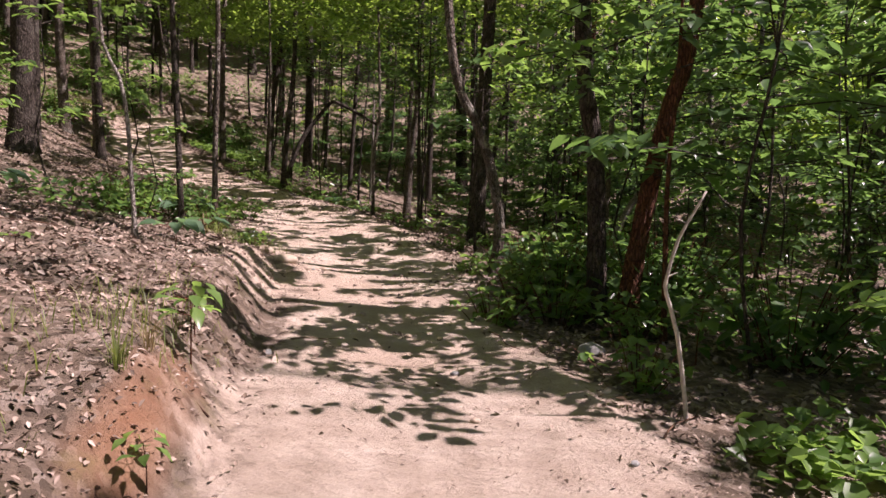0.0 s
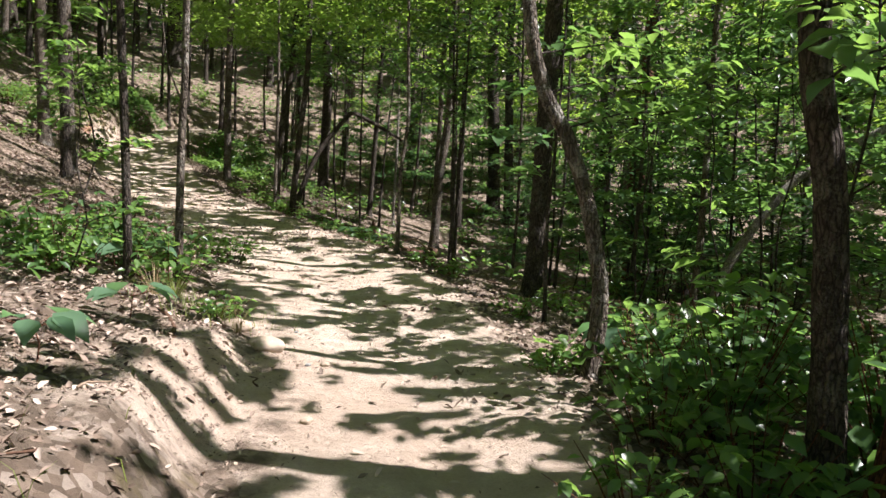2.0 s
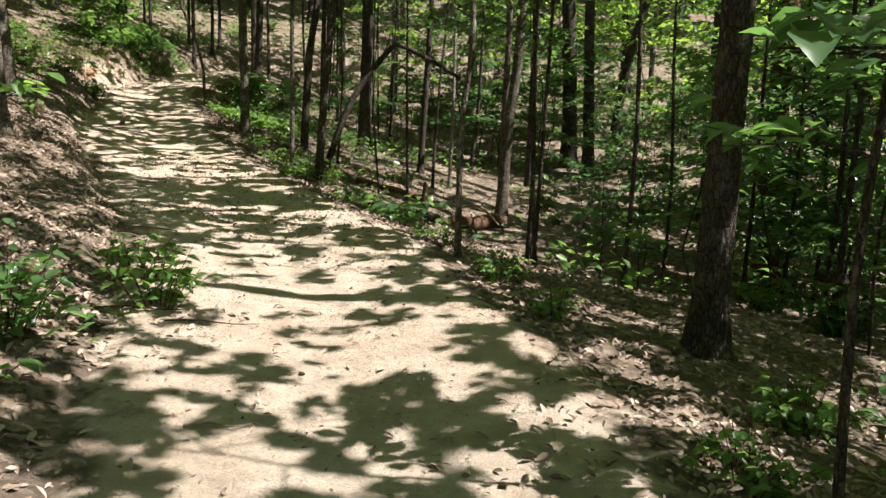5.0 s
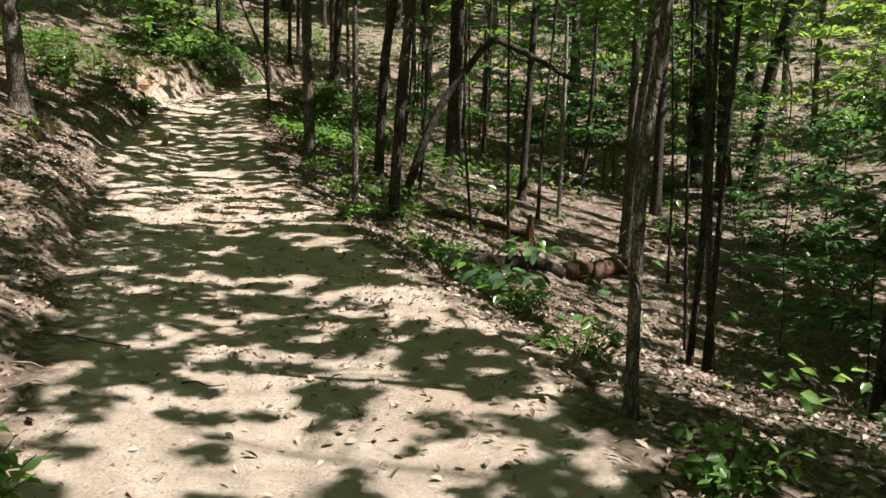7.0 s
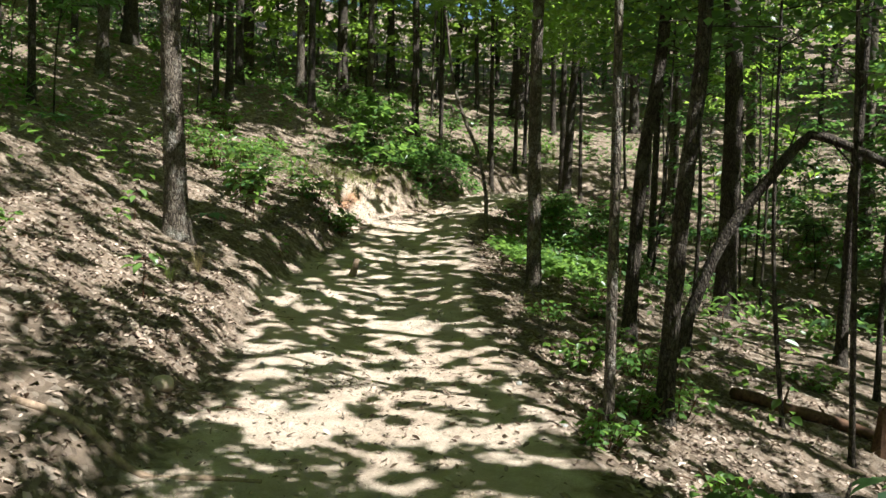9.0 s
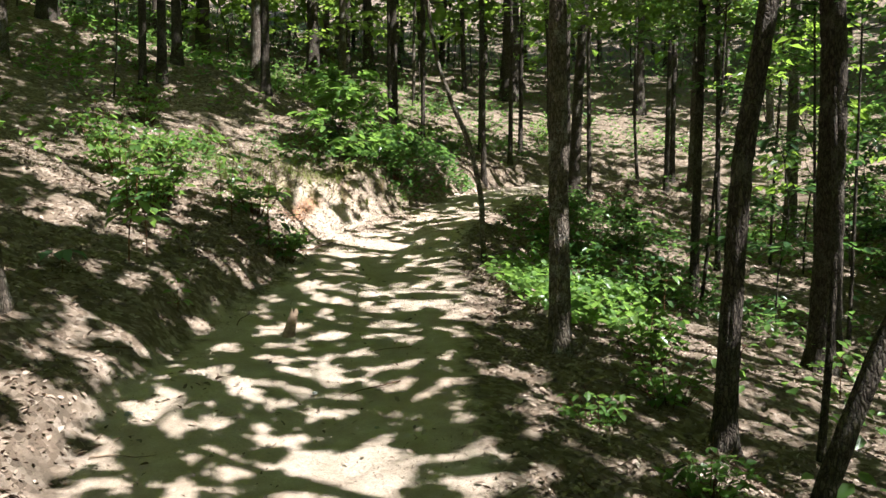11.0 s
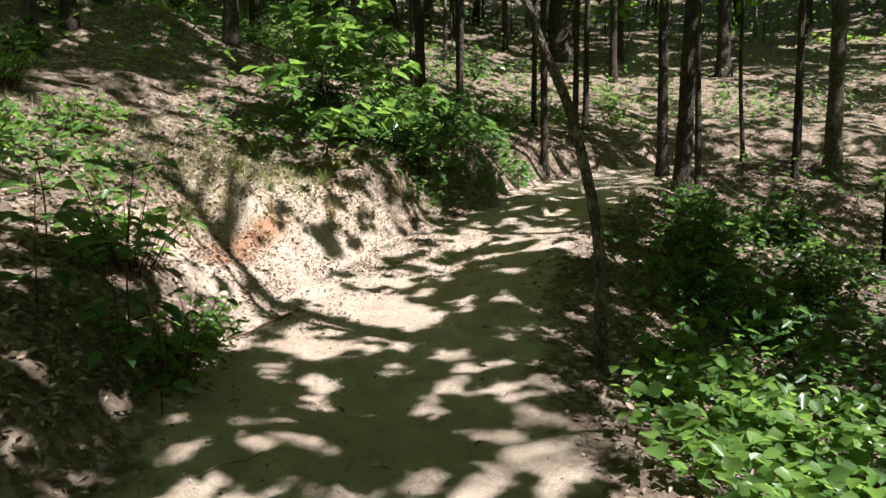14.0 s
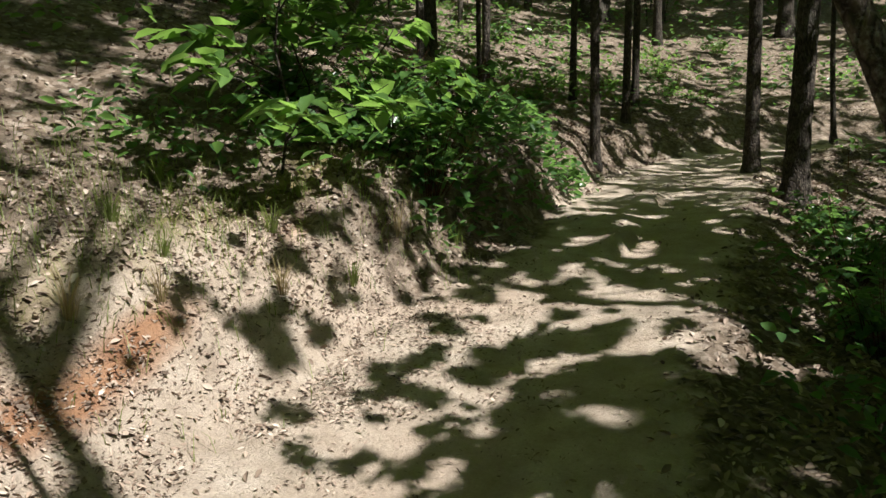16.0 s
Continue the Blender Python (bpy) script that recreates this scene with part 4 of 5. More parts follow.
def seedling_template(seed, high, size, leaf, label, whorls=2, per=6, name="seedling"):
    """A stem with whorls of large leaves."""
    rng = np.random.default_rng(seed)
    ob = thing(name, 0, 0, label, "seedling", "tree seedlings", z=0)
    stems, c, h, s = [], [], [], []
    path = smooth_path([(0, 0, -0.06), (rng.normal(0, 0.02), 0, high * 0.5), (rng.normal(0, 0.05), rng.normal(0, 0.05), high)], 0.08)
    stems.append(tube(path, np.linspace(0.006, 0.003, len(path)), 5, 0, rng, False))
    for w in range(whorls):
        p = path[-1 - int(w * len(path) * 0.35)]
        a0 = rng.uniform(0, 6)
        for i in range(per):
            a = a0 + i * 2 * math.pi / per + rng.normal(0, 0.2)
            q = p + np.array([math.cos(a), math.sin(a), 0.25]) * size * rng.uniform(0.5, 0.8)
            stems.append(tube([p, (p + q) / 2, q], [0.003, 0.002, 0.002], 4, 0, rng, False))
            c.append(q + np.array([math.cos(a), math.sin(a), 0]) * size * 0.45)
            h.append(a)
            s.append(size * rng.uniform(0.75, 1.15))
    tagged(part("stem", mesh_of("stem", *joined(stems), BARK_RED), ob), kind="stuff")
    part("leaves", leaf_mesh("leaves", np.array(c), np.array(s), leaf, rng, tilt=0.2, wide=0.66, heading=np.array(h), detail=2), ob)
    return ob


def grass_template(seed, high, blades, material, label):
    rng = np.random.default_rng(seed)
    ob = thing("grass_tuft", 0, 0, label, "grass", "grass tufts", z=0)
    verts, faces = [], []
    for k in range(blades):
        a, l = rng.uniform(0, 2 * math.pi), high * rng.uniform(0.5, 1.1)
        d, w = np.array([math.cos(a), math.sin(a), 0]), np.array([-math.sin(a), math.cos(a), 0]) * 0.003
        p = d * rng.uniform(0, 0.04) + np.array([0, 0, -0.01])
        bend = rng.uniform(0.15, 0.7)
        i = len(verts)
        for f, g in ((0, 1), (0.4, 0.9), (0.75, 0.6)):
            q = p + d * l * bend * f * f + np.array([0, 0, l * f * (1 - 0.35 * bend * f)])
            verts += [q - w * g, q + w * g]
        verts.append(p + d * l * bend + np.array([0, 0, l * (1 - 0.45 * bend)]))
        faces += [(i, i + 1, i + 3, i + 2), (i + 2, i + 3, i + 5, i + 4), (i + 4, i + 5, i + 6)]
    tagged(part("blade", mesh_of("blade", verts, faces, material), ob), kind="stuff")
    return ob


def far_off(ob):
    """Puts a template away as a plant of its own, deep in the wood behind the walk."""
    i = len(PARKED)
    PARKED.append(ob)
    x, y = -9 + 1.7 * i, -9.5 - (i % 3)
    ob.location = (x, y, ground(x, y))
    return ob


PARKED = []
SAPLINGS = [far_off(sapling_template(31 + k, hgt, lo, n, rc, sz, lf)) for k, (hgt, lo, n, rc, sz, lf) in enumerate((
    (3.6, 0.9, 13, 1.15, 0.13, LEAF_LOW), (4.8, 1.4, 16, 1.3, 0.14, LEAF_LOW), (5.8, 1.8, 20, 1.5, 0.15, LEAF_HIGH), (2.4, 0.5, 10, 0.85, 0.12, LEAF_BUSH), (6.6, 2.4, 22, 1.7, 0.16, LEAF_HIGH)))]
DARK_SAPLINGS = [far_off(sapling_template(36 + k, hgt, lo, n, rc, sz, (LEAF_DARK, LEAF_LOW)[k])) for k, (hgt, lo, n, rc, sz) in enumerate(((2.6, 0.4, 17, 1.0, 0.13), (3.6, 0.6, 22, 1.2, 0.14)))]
FAR_SAPLINGS = [far_off(sapling_template(41 + k, hgt, lo, n, rc, 0.24, LEAF_HIGH, 0.02, "sapling", True)) for k, (hgt, lo, n, rc) in enumerate(((4.2, 0.8, 15, 1.6), (6.0, 1.2, 20, 1.9), (8.5, 2.5, 24, 2.2)))]
SHRUBS = [far_off(shrub_template(51 + k, hgt, wd, n, sz, lf, lb)) for k, (hgt, wd, n, sz, lf, lb) in enumerate((
    (0.55, 0.5, 26, 0.10, LEAF_BUSH, "low leafy green shrub on the forest floor"), (0.8, 0.6, 34, 0.11, LEAF_LOW, "dark green bushy shrub with broad leaves"),
    (1.15, 0.75, 40, 0.15, LEAF_BUSH, "tall bright green shrub with large leaves"), (0.32, 0.42, 20, 0.075, LEAF_BUSH, "small low green herb clump")))]
SEEDLINGS = [far_off(seedling_template(71 + k, hgt, sz, lf, lb, wh, per)) for k, (hgt, sz, lf, lb, wh, per) in enumerate((
    (0.34, 0.13, LEAF_BUSH, "young green seedling with large leaves on a thin stem", 2, 5), (0.16, 0.20, LEAF_BLUE, "broad-leaved blue-green plant in a flat rosette", 1, 8), (0.5, 0.15, LEAF_BUSH, "leafy seedling with three whorls of leaves", 3, 5), (0.12, 0.08, LEAF_VINE, "tiny green seedling in leaf litter", 1, 5)))]
TUFTS = [far_off(grass_template(91, 0.22, 40, GRASS, "small tuft of green grass")), far_off(grass_template(92, 0.30, 34, STRAW, "tuft of dry straw-coloured grass")), far_off(grass_template(93, 0.36, 46, GRASS, "long-bladed clump of green grass"))]
RP = np.random.default_rng(101)


def plants(template, spots, label=""):
    for x, y, s in spots:
        set_down(template, x, y, s * RP.uniform(0.92, 1.08), RP.uniform(0, 6.28), label)


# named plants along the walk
# stands in shade, which its darker leaf colour partly carries
TALL_SEEDLING = seedling_template(75, 0.92, 0.16, LEAF_DARK, "tall shaded seedling with broad green leaves, darkened for shade", 3, 6)
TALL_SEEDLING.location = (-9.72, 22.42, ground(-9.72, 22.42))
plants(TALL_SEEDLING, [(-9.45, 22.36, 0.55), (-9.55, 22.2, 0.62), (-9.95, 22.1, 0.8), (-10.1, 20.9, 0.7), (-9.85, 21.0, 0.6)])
plants(SAPLINGS[0], [(1.75, 5.5, 0.9), (2.2, 6.9, 1.0), (3.9, 8.9, 1.0), (2.2, 10.8, 1.0), (4.2, 9.9, 1.1), (3.2, 7.6, 1.1), (2.9, 5.2, 1.0), (1.5, 12.6, 0.9)])
plants(SAPLINGS[3], [(1.55, 7.5, 0.9), (1.5, 10.0, 0.8), (2.3, 4.9, 0.9), (1.2, 11.0, 0.8), (0.6, 13.4, 0.8), (-2.9, 9.0, 0.6), (-4.0, 9.2, 0.9), (-4.3, 11.6, 1.0), (-5.0, 9.8, 1.0)])
plants(SAPLINGS[1], [(2.6, 11.4, 1.0), (3.6, 10.2, 1.0), (3.4, 13.2, 1.0), (4.2, 6.2, 1.0), (4.6, 8.6, 1.1)])
plants(SHRUBS[1], [(0.95, 7.35, 0.95), (1.5, 6.9, 0.9), (0.75, 7.9, 0.7), (1.25, 8.1, 1.0), (1.85, 7.5, 1.1), (2.1, 5.9, 1.0), (1.7, 9.0, 0.9), (-2.75, 10.3, 0.62), (-2.95, 9.75, 0.6), (-3.4, 10.6, 0.8)])
plants(SHRUBS[0], [(0.62, 7.1, 0.8), (0.85, 6.6, 0.8), (1.25, 6.2, 0.75), (-2.45, 9.5, 0.75), (-2.55, 11.2, 0.65), (-3.1, 9.2, 0.8), (-3.5, 9.6, 0.9), (0.95, 8.6, 0.8), (1.25, 8.9, 0.9), (0.75, 9.7, 0.7), (0.5, 10.6, 0.6), (-3.0, 11.8, 0.7)])
plants(SHRUBS[0], [(-10.35, 22.9, 0.9), (-10.6, 21.7, 1.0), (-10.3, 21.3, 0.95), (-9.64, 22.57, 0.8), (-9.95, 23.0, 0.7), (-11.9, 22.9, 0.9), (-12.3, 24.0, 0.8), (-11.4, 21.9, 1.0), (-12.6, 22.6, 1.0)], "leafy green shrub on the bank above the trail")
plants(DARK_SAPLINGS[0], [(0.5, 16.6, 0.8), (0.2, 18.6, 0.9), (1.6, 15.5, 0.9), (2.6, 16.7, 1.0), (0.9, 19.8, 1.0), (3.0, 14.6, 0.9), (0.0, 20.7, 0.8)], "leafy green sapling in the shaded hollow")
plants(DARK_SAPLINGS[1], [(1.3, 17.5, 0.9), (2.2, 18.3, 1.0), (1.9, 20.6, 1.0), (3.3, 19.2, 1.0), (3.8, 17.0, 1.0), (2.3, 13.9, 0.8)], "leafy green sapling in the shaded hollow")
BANK_BUSH = sapling_template(61, 1.5, 0.25, 13, 0.85, 0.21, LEAF_BUSH, 0.012, "bank_shrub")
BANK_BUSH.location = (-11.5, 26.15, ground(-11.5, 26.15))
tagged(BANK_BUSH, "tall sunlit shrub with large leaves on the cut bank", "shrub", "trailside shrubs")
plants(BANK_BUSH, [(-11.35, 26.9, 0.75), (-11.9, 26.7, 0.8)])
plants(SHRUBS[1], [(-11.15, 27.15, 0.8), (-11.8, 27.5, 0.9), (-11.6, 28.3, 0.9), (-12.3, 26.9, 0.9)], "dark broad-leaved shrub over the cut bank")
plants(SHRUBS[1], [(-8.3, 27.2, 0.8), (-8.0, 26.2, 0.75), (-8.6, 28.5, 0.8), (-7.4, 25.8, 0.8), (-7.2, 27.4, 0.9), (-6.4, 25.2, 0.8), (-8.9, 29.6, 0.7), (-7.9, 29.3, 0.9)], "dark green shrub on the shaded slope")
plants(SHRUBS[0], [(-5.55, 22.0, 0.8), (-5.2, 21.2, 0.7), (-3.84, 18.95, 0.65), (-3.75, 17.0, 0.5), (-4.3, 19.5, 0.7), (-4.7, 19.9, 0.6), (-2.75, 16.8, 0.6), (-2.3, 15.9, 0.55), (-1.9, 14.9, 0.5)])
plants(SHRUBS[3], [(0.42, 6.4, 0.9), (1.1, 5.15, 0.9), (0.25, 8.3, 0.5), (0.1, 9.9, 0.7), (-0.5, 11.9, 0.7), (-0.9, 12.9, 0.7), (-1.5, 14.2, 0.8), (-3.2, 17.4, 0.7), (-4.0, 18.4, 0.7), (-4.6, 19.0, 0.8), (-5.4, 20.3, 0.8), (-1.75, 8.55, 0.6)])
plants(SEEDLINGS[0], [(-0.86, 4.45, 0.78), (-0.95, 4.75, 0.65), (-0.66, 3.52, 0.42), (0.95, 8.5, 1.0), (1.2, 8.55, 1.1), (0.75, 8.75, 0.8), (-2.3, 18.2, 1.2), (-9.3, 20.25, 1.2), (-9.5, 20.6, 1.0)], "young green seedling with large leaves in leaf litter")
plants(SEEDLINGS[2], [(-10.2, 21.1, 1.1), (-10.5, 22.5, 1.0), (-8.7, 20.2, 0.5)])
plants(SEEDLINGS[1], [(-2.1, 15.35, 0.95), (-2.35, 18.8, 1.2), (-1.70, 6.50, 0.75), (-1.93, 7.73, 0.7), (-2.75, 9.6, 1.0), (-2.4, 17.2, 0.8)])
plants(TUFTS[0], [(-7.57, 17.6, 0.9), (-1.75, 8.6, 0.9), (-0.85, 3.75, 0.8), (-10.85, 25.9, 0.9), (-11.15, 25.6, 0.9), (-10.95, 27.2, 0.9), (-11.1, 24.85, 0.8), (-11.4, 24.8, 0.9), (-11.3, 26.0, 0.8), (-11.0, 23.9, 0.8), (-11.3, 23.4, 0.9), (-11.7, 24.3, 0.9)])
plants(TUFTS[1], [(-7.8, 18.1, 0.9), (-10.95, 26.5, 0.9), (-10.9, 25.4, 0.8), (-11.0, 24.3, 0.8), (-2.3, 8.9, 0.9), (-1.55, 8.3, 0.7), (-0.85, 4.0, 0.6), (-10.95, 24.7, 0.7), (-11.2, 27.8, 0.9)])
plants(TUFTS[2], [(-12.3, 37.4, 1.4), (-2.2, 9.0, 0.7), (-11.8, 25.4, 0.7), (-11.6, 23.6, 0.8)])


def bough(owner, base, turn, reach, rise, size, leaf, seed, rows=3, label=""):
    """A leafy side branch of a tree, from a point given from the tree's foot: branch > leaves."""
    rng = np.random.default_rng(seed)
    stems, c, h, s = spray(np.array(base, float), turn, reach, rise, size, rng, rows)
    limb = part("branch", mesh_of("branch", *joined(stems), BARK_DARK), owner)
    part("leaves", leaf_mesh("leaves", np.array(c), np.array(s), leaf, rng, tilt=0.3, wide=0.72, heading=np.array(h), detail=2), limb, label)


for k in range(5):
    bough(DARK_TREE, (-0.17, 0, 1.5 + 0.14 * k), -1.5 - 0.55 * math.sin(2.4 * k), 0.65 + 0.25 * (k % 3), 0.08, 0.115, (LEAF_LOW, LEAF_BUSH)[k % 2], 210 + k)
for k in range(5):
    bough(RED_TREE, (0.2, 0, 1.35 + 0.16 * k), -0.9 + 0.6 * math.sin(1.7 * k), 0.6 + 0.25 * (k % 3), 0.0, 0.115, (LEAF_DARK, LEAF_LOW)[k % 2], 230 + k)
for k in range(3):
    bough(CROOKED, (-0.2 - 0.08 * k, 0, 1.4 + 0.2 * k), -0.3 + 0.4 * k, 0.6 + 0.15 * k, 0.1, 0.11, LEAF_BUSH, 250 + k)
EDGE_SAPLING = tree(0.31, 9.70, 0.016, [(-0.02, 0, 0.8), (0.02, 0, 1.6)], 3.4, BARK_DARK, "thin sapling with broad leaves below the trail edge", 2.6, 0.8, rng=R2, name="sapling", sides=6)
for k in range(6):
    bough(EDGE_SAPLING, (0, 0, 0.9 + 0.2 * k), 2.2 * k, 0.35 + 0.15 * (k % 3), 0.05, 0.10, (LEAF_DARK, LEAF_LOW)[k % 2], 270 + k)


def scatter_plants():
    """Saplings, shrubs and seedlings of the wood, thick below the first stretch and thin further on."""
    rng = np.random.default_rng(77)
    kept = np.array(TREE_SPOTS)

    def shades(x, y, reach):
        return any(o > 0.55 and abs(y - oy) < r + 0.7 and -0.3 < x - ox < reach for ox, oy, r, o in OPENINGS)

    made = 0
    while made < 200:
        x, y = rng.uniform(-36, 30), rng.uniform(-4, 58)
        _, d, hw = land([x], [y])
        d = d[0]
        e = abs(d) - hw[0]
        if d < 0:
            chance = (1.0 if y < 12.5 else 0.14 if e < 5 else 0.75) if e > 1.6 else 0
        else:
            chance = 0 if e < 2.2 else 0.12 if e < 10 else 0.3
        if y < 0:
            chance *= 0.3
        if rng.uniform() > chance or np.min(np.hypot(kept[:, 0] - x, kept[:, 1] - y)) < 0.6 or shades(x, y, 4.8):
            continue
        kept = np.vstack([kept, (x, y)])
        k = int(rng.choice([0, 1, 2, 3, 4], p=[0.26, 0.26, 0.2, 0.16, 0.12]))
        set_down(SAPLINGS[k], x, y, rng.uniform(0.8, 1.25), rng.uniform(0, 6.28))
        made += 1
    far_spots = []
    made = 0
    while made < 250:
        x, y = rng.uniform(-38, 32), rng.uniform(4, 64)
        _, d, hw = land([x], [y])
        e = abs(d[0]) - hw[0]
        if e < (1.6 if y > 33 and x > -9 else 6 if d[0] > 0 else 1.6 if y > 29 else 5.5) or rng.uniform() > (0.6 if d[0] > 0 else 1.0) or shades(x, y, 6.0):
            continue
        far_spots.append((int(rng.integers(0, 3)), x, y, rng.uniform(0.75, 1.2), rng.uniform(0, 6.28)))
        made += 1
    made = 0
    while made < 215:
        x, y = rng.uniform(-24, 12), rng.uniform(1, 42)
        _, d, hw = land([x], [y])
        d, e = d[0], abs(d[0]) - hw[0]
        chance = (0 if e < 0.9 else 0.9 if y < 15 else 0.5) if d < 0 else (0 if e < 1.3 else 0.6 if y > 19 or y < 13 else 0.3)
        if rng.uniform() > chance or shades(x, y, 0.6):
            continue
        set_down(SHRUBS[int(rng.choice([0, 1, 3], p=[0.4, 0.3, 0.3]))], x, y, rng.uniform(0.55, 1.0), rng.uniform(0, 6.28))
        made += 1
    made = 0
    while made < 120:
        x, y = rng.uniform(-16, 6), rng.uniform(2, 34)
        _, d, hw = land([x], [y])
        e = abs(d[0]) - hw[0]
        if e < 0.25 or e > 7:
            continue
        set_down(SEEDLINGS[int(rng.choice([0, 1, 3], p=[0.25, 0.15, 0.6]))], x, y, rng.uniform(0.6, 1.1), rng.uniform(0, 6.28))
        made += 1

    # the thick green hollow below the trail
    for x0, x1, y0, y1, count in ((2.2, 7.5, 9.5, 20, 30), (-5.5, 1.5, 23, 33, 26), (1.9, 5.0, 4.5, 9, 6)):
        made = 0
        while made < count:
            x, y = rng.uniform(x0, x1), rng.uniform(y0, y1)
            _, d, hw = land([x], [y])
            if d[0] > 0 or -d[0] - hw[0] < 2.0 or shades(x, y, 2.2):
                continue
            set_down(DARK_SAPLINGS[int(rng.integers(0, 2))], x, y, rng.uniform(0.45, 1.15), rng.uniform(0, 6.28))
            made += 1
    thicket(far_spots)


def thicket(spots):
    """The farther saplings of the wood, joined: their leaves and their stems."""
    for name, part_name, material, label in (("thicket_leaves", "leaves", LEAF_HIGH, "green leaves of distant saplings between the trees"), ("thicket_stems", "trunk", BARK_DARK, "thin dark stems of distant saplings")):
        data = []
        for tpl in FAR_SAPLINGS:
            me = [c for c in tpl.children if c.name.split(".")[0] == part_name][0].data
            v = np.empty(len(me.vertices) * 3, np.float32)
            me.vertices.foreach_get("co", v)
            data.append((v.reshape(-1, 3), [tuple(f.vertices) for f in me.polygons]))
        pieces = []
        for k, x, y, s, a in spots:
            v, f = data[k]
            turn = np.array([[math.cos(a), -math.sin(a), 0], [math.sin(a), math.cos(a), 0], [0, 0, 1]])
            pieces.append((v @ turn.T * s + np.array([x, y, ground(x, y)]), f))
        tagged(new(name, mesh_of(name, *joined(pieces), material, False)), label, "undergrowth", kind="stuff")


scatter_plants()


def carpet(name, label, category, spots, per, size, material, lift, wide, spread_z, seed):
    """Low leaves over the ground, round the given spots (x, y, radius)."""
    rng = np.random.default_rng(seed)
    c, s = [], []
    for x, y, r in spots:
        n = int(per * r * r)
        a, q = rng.uniform(0, 2 * math.pi, n), r * np.sqrt(rng.uniform(0, 1, n)) * rng.uniform(0.6, 1.1, n)
        px, py = x + q * np.cos(a), y + q * np.sin(a)
        z, d, hw = land(px, py)
        ok = np.abs(d) > hw - 0.12
        c.append(np.stack([px, py, z + lift + rng.uniform(0, spread_z, n)], 1)[ok])
    c = np.vstack(c)
    tagged(new(name, leaf_mesh(name, c, size * rng.uniform(0.6, 1.3, len(c)), material, rng, tilt=0.4, wide=wide, detail=1)), label, category, kind="stuff")


carpet("ground_vines", "bright green leafy vines carpeting the trail edge", "vines", [(-7.35, 23.9, 0.55), (-7.0, 23.3, 0.55), (-6.6, 22.8, 0.5), (-6.3, 23.7, 0.7), (-6.8, 24.5, 0.7), (-7.6, 24.8, 0.5), (-6.0, 22.6, 0.4), (1.5, 4.2, 0.3), (1.75, 4.25, 0.4), (1.0, 8.6, 0.45), (0.4, 8.45, 0.25), (1.5, 8.4, 0.5)], 900, 0.085, LEAF_VINE, 0.04, 0.85, 0.13, 5)
carpet("ground_cover", "dark green herb cover on the shaded slope", "ground cover", [(-7.9, 26.2, 0.9), (-7.2, 25.6, 0.9), (-8.3, 27.6, 0.8), (-6.8, 26.8, 1.2), (-7.6, 28.6, 1.1), (-8.6, 29.3, 0.7), (-5.6, 25.4, 1.0), (-2.9, 16.6, 0.4), (-2.4, 15.9, 0.4), (-2.0, 15.1, 0.35), (0.9, 7.6, 0.5), (1.4, 6.6, 0.6), (2.2, 6.0, 0.9), (2.3, 7.6, 1.0), (2.0, 9.4, 0.9), (1.6, 11, 0.8), (-3.2, 10.3, 0.8), (-3.5, 9.0, 0.8), (-11.8, 27.4, 0.9), (-12.2, 25.8, 0.7), (-11.8, 23.2, 0.9)], 420, 0.085, LEAF_LOW, 0.03, 0.6, 0.22, 6)



def hill_herbs():
    """Patches of low herbs up the slope and down in the hollow."""
    rng = np.random.default_rng(17)
    spots = []
    while len(spots) < 150:
        x, y = rng.uniform(-24, 6), rng.uniform(3, 40)
        _, d, hw = land([x], [y])
        e = abs(d[0]) - hw[0]
        if 1.6 < e < 14 and rng.uniform() < (0.9 if d[0] > 0 and y > 19 else 0.5):
            spots.append((x, y, rng.uniform(0.4, 1.1)))
    carpet("hill_herbs", "patches of low green herbs in the leaf litter", "ground cover", spots, 95, 0.10, LEAF_BUSH, 0.03, 0.6, 0.3, 18)


hill_herbs()


def grass_bank():
    """Thin grass on the sunny bank and the moss-green first bank."""
    rng = np.random.default_rng(66)
    verts, faces = [], []
    for x, y, rx, ry, n in ((-11.35, 25.0, 0.55, 1.5, 1500), (-11.1, 26.8, 0.35, 0.7, 500), (-12.0, 23.0, 0.9, 1.0, 900), (-1.1, 4.3, 0.25, 1.0, 260), (-1.9, 8.6, 0.35, 0.4, 240), (-12.2, 25.2, 0.6, 1.6, 700)):
        for k in range(n):
            px, py = rng.normal(x, rx * 0.6), rng.normal(y, ry * 0.6)
            z = ground(px, py)
            a, l = rng.uniform(0, 6.28), rng.uniform(0.04, 0.16)
            d, w = np.array([math.cos(a), math.sin(a), 0]), np.array([-math.sin(a), math.cos(a), 0]) * 0.0022
            p = np.array([px, py, z - 0.005])
            i = len(verts)
            q = p + d * l * 0.25 + np.array([0, 0, l * 0.6])
            verts += [p - w, p + w, q + w * 0.7, q - w * 0.7, p + d * l * 0.7 + np.array([0, 0, l * 0.85])]
            faces += [(i, i + 1, i + 2, i + 3), (i + 3, i + 2, i + 4)]
    tagged(new("bank_grass", mesh_of("bank_grass", verts, faces, GRASS)), "thin yellow-green grass on the sunny bank", "grass", kind="stuff")


grass_bank()


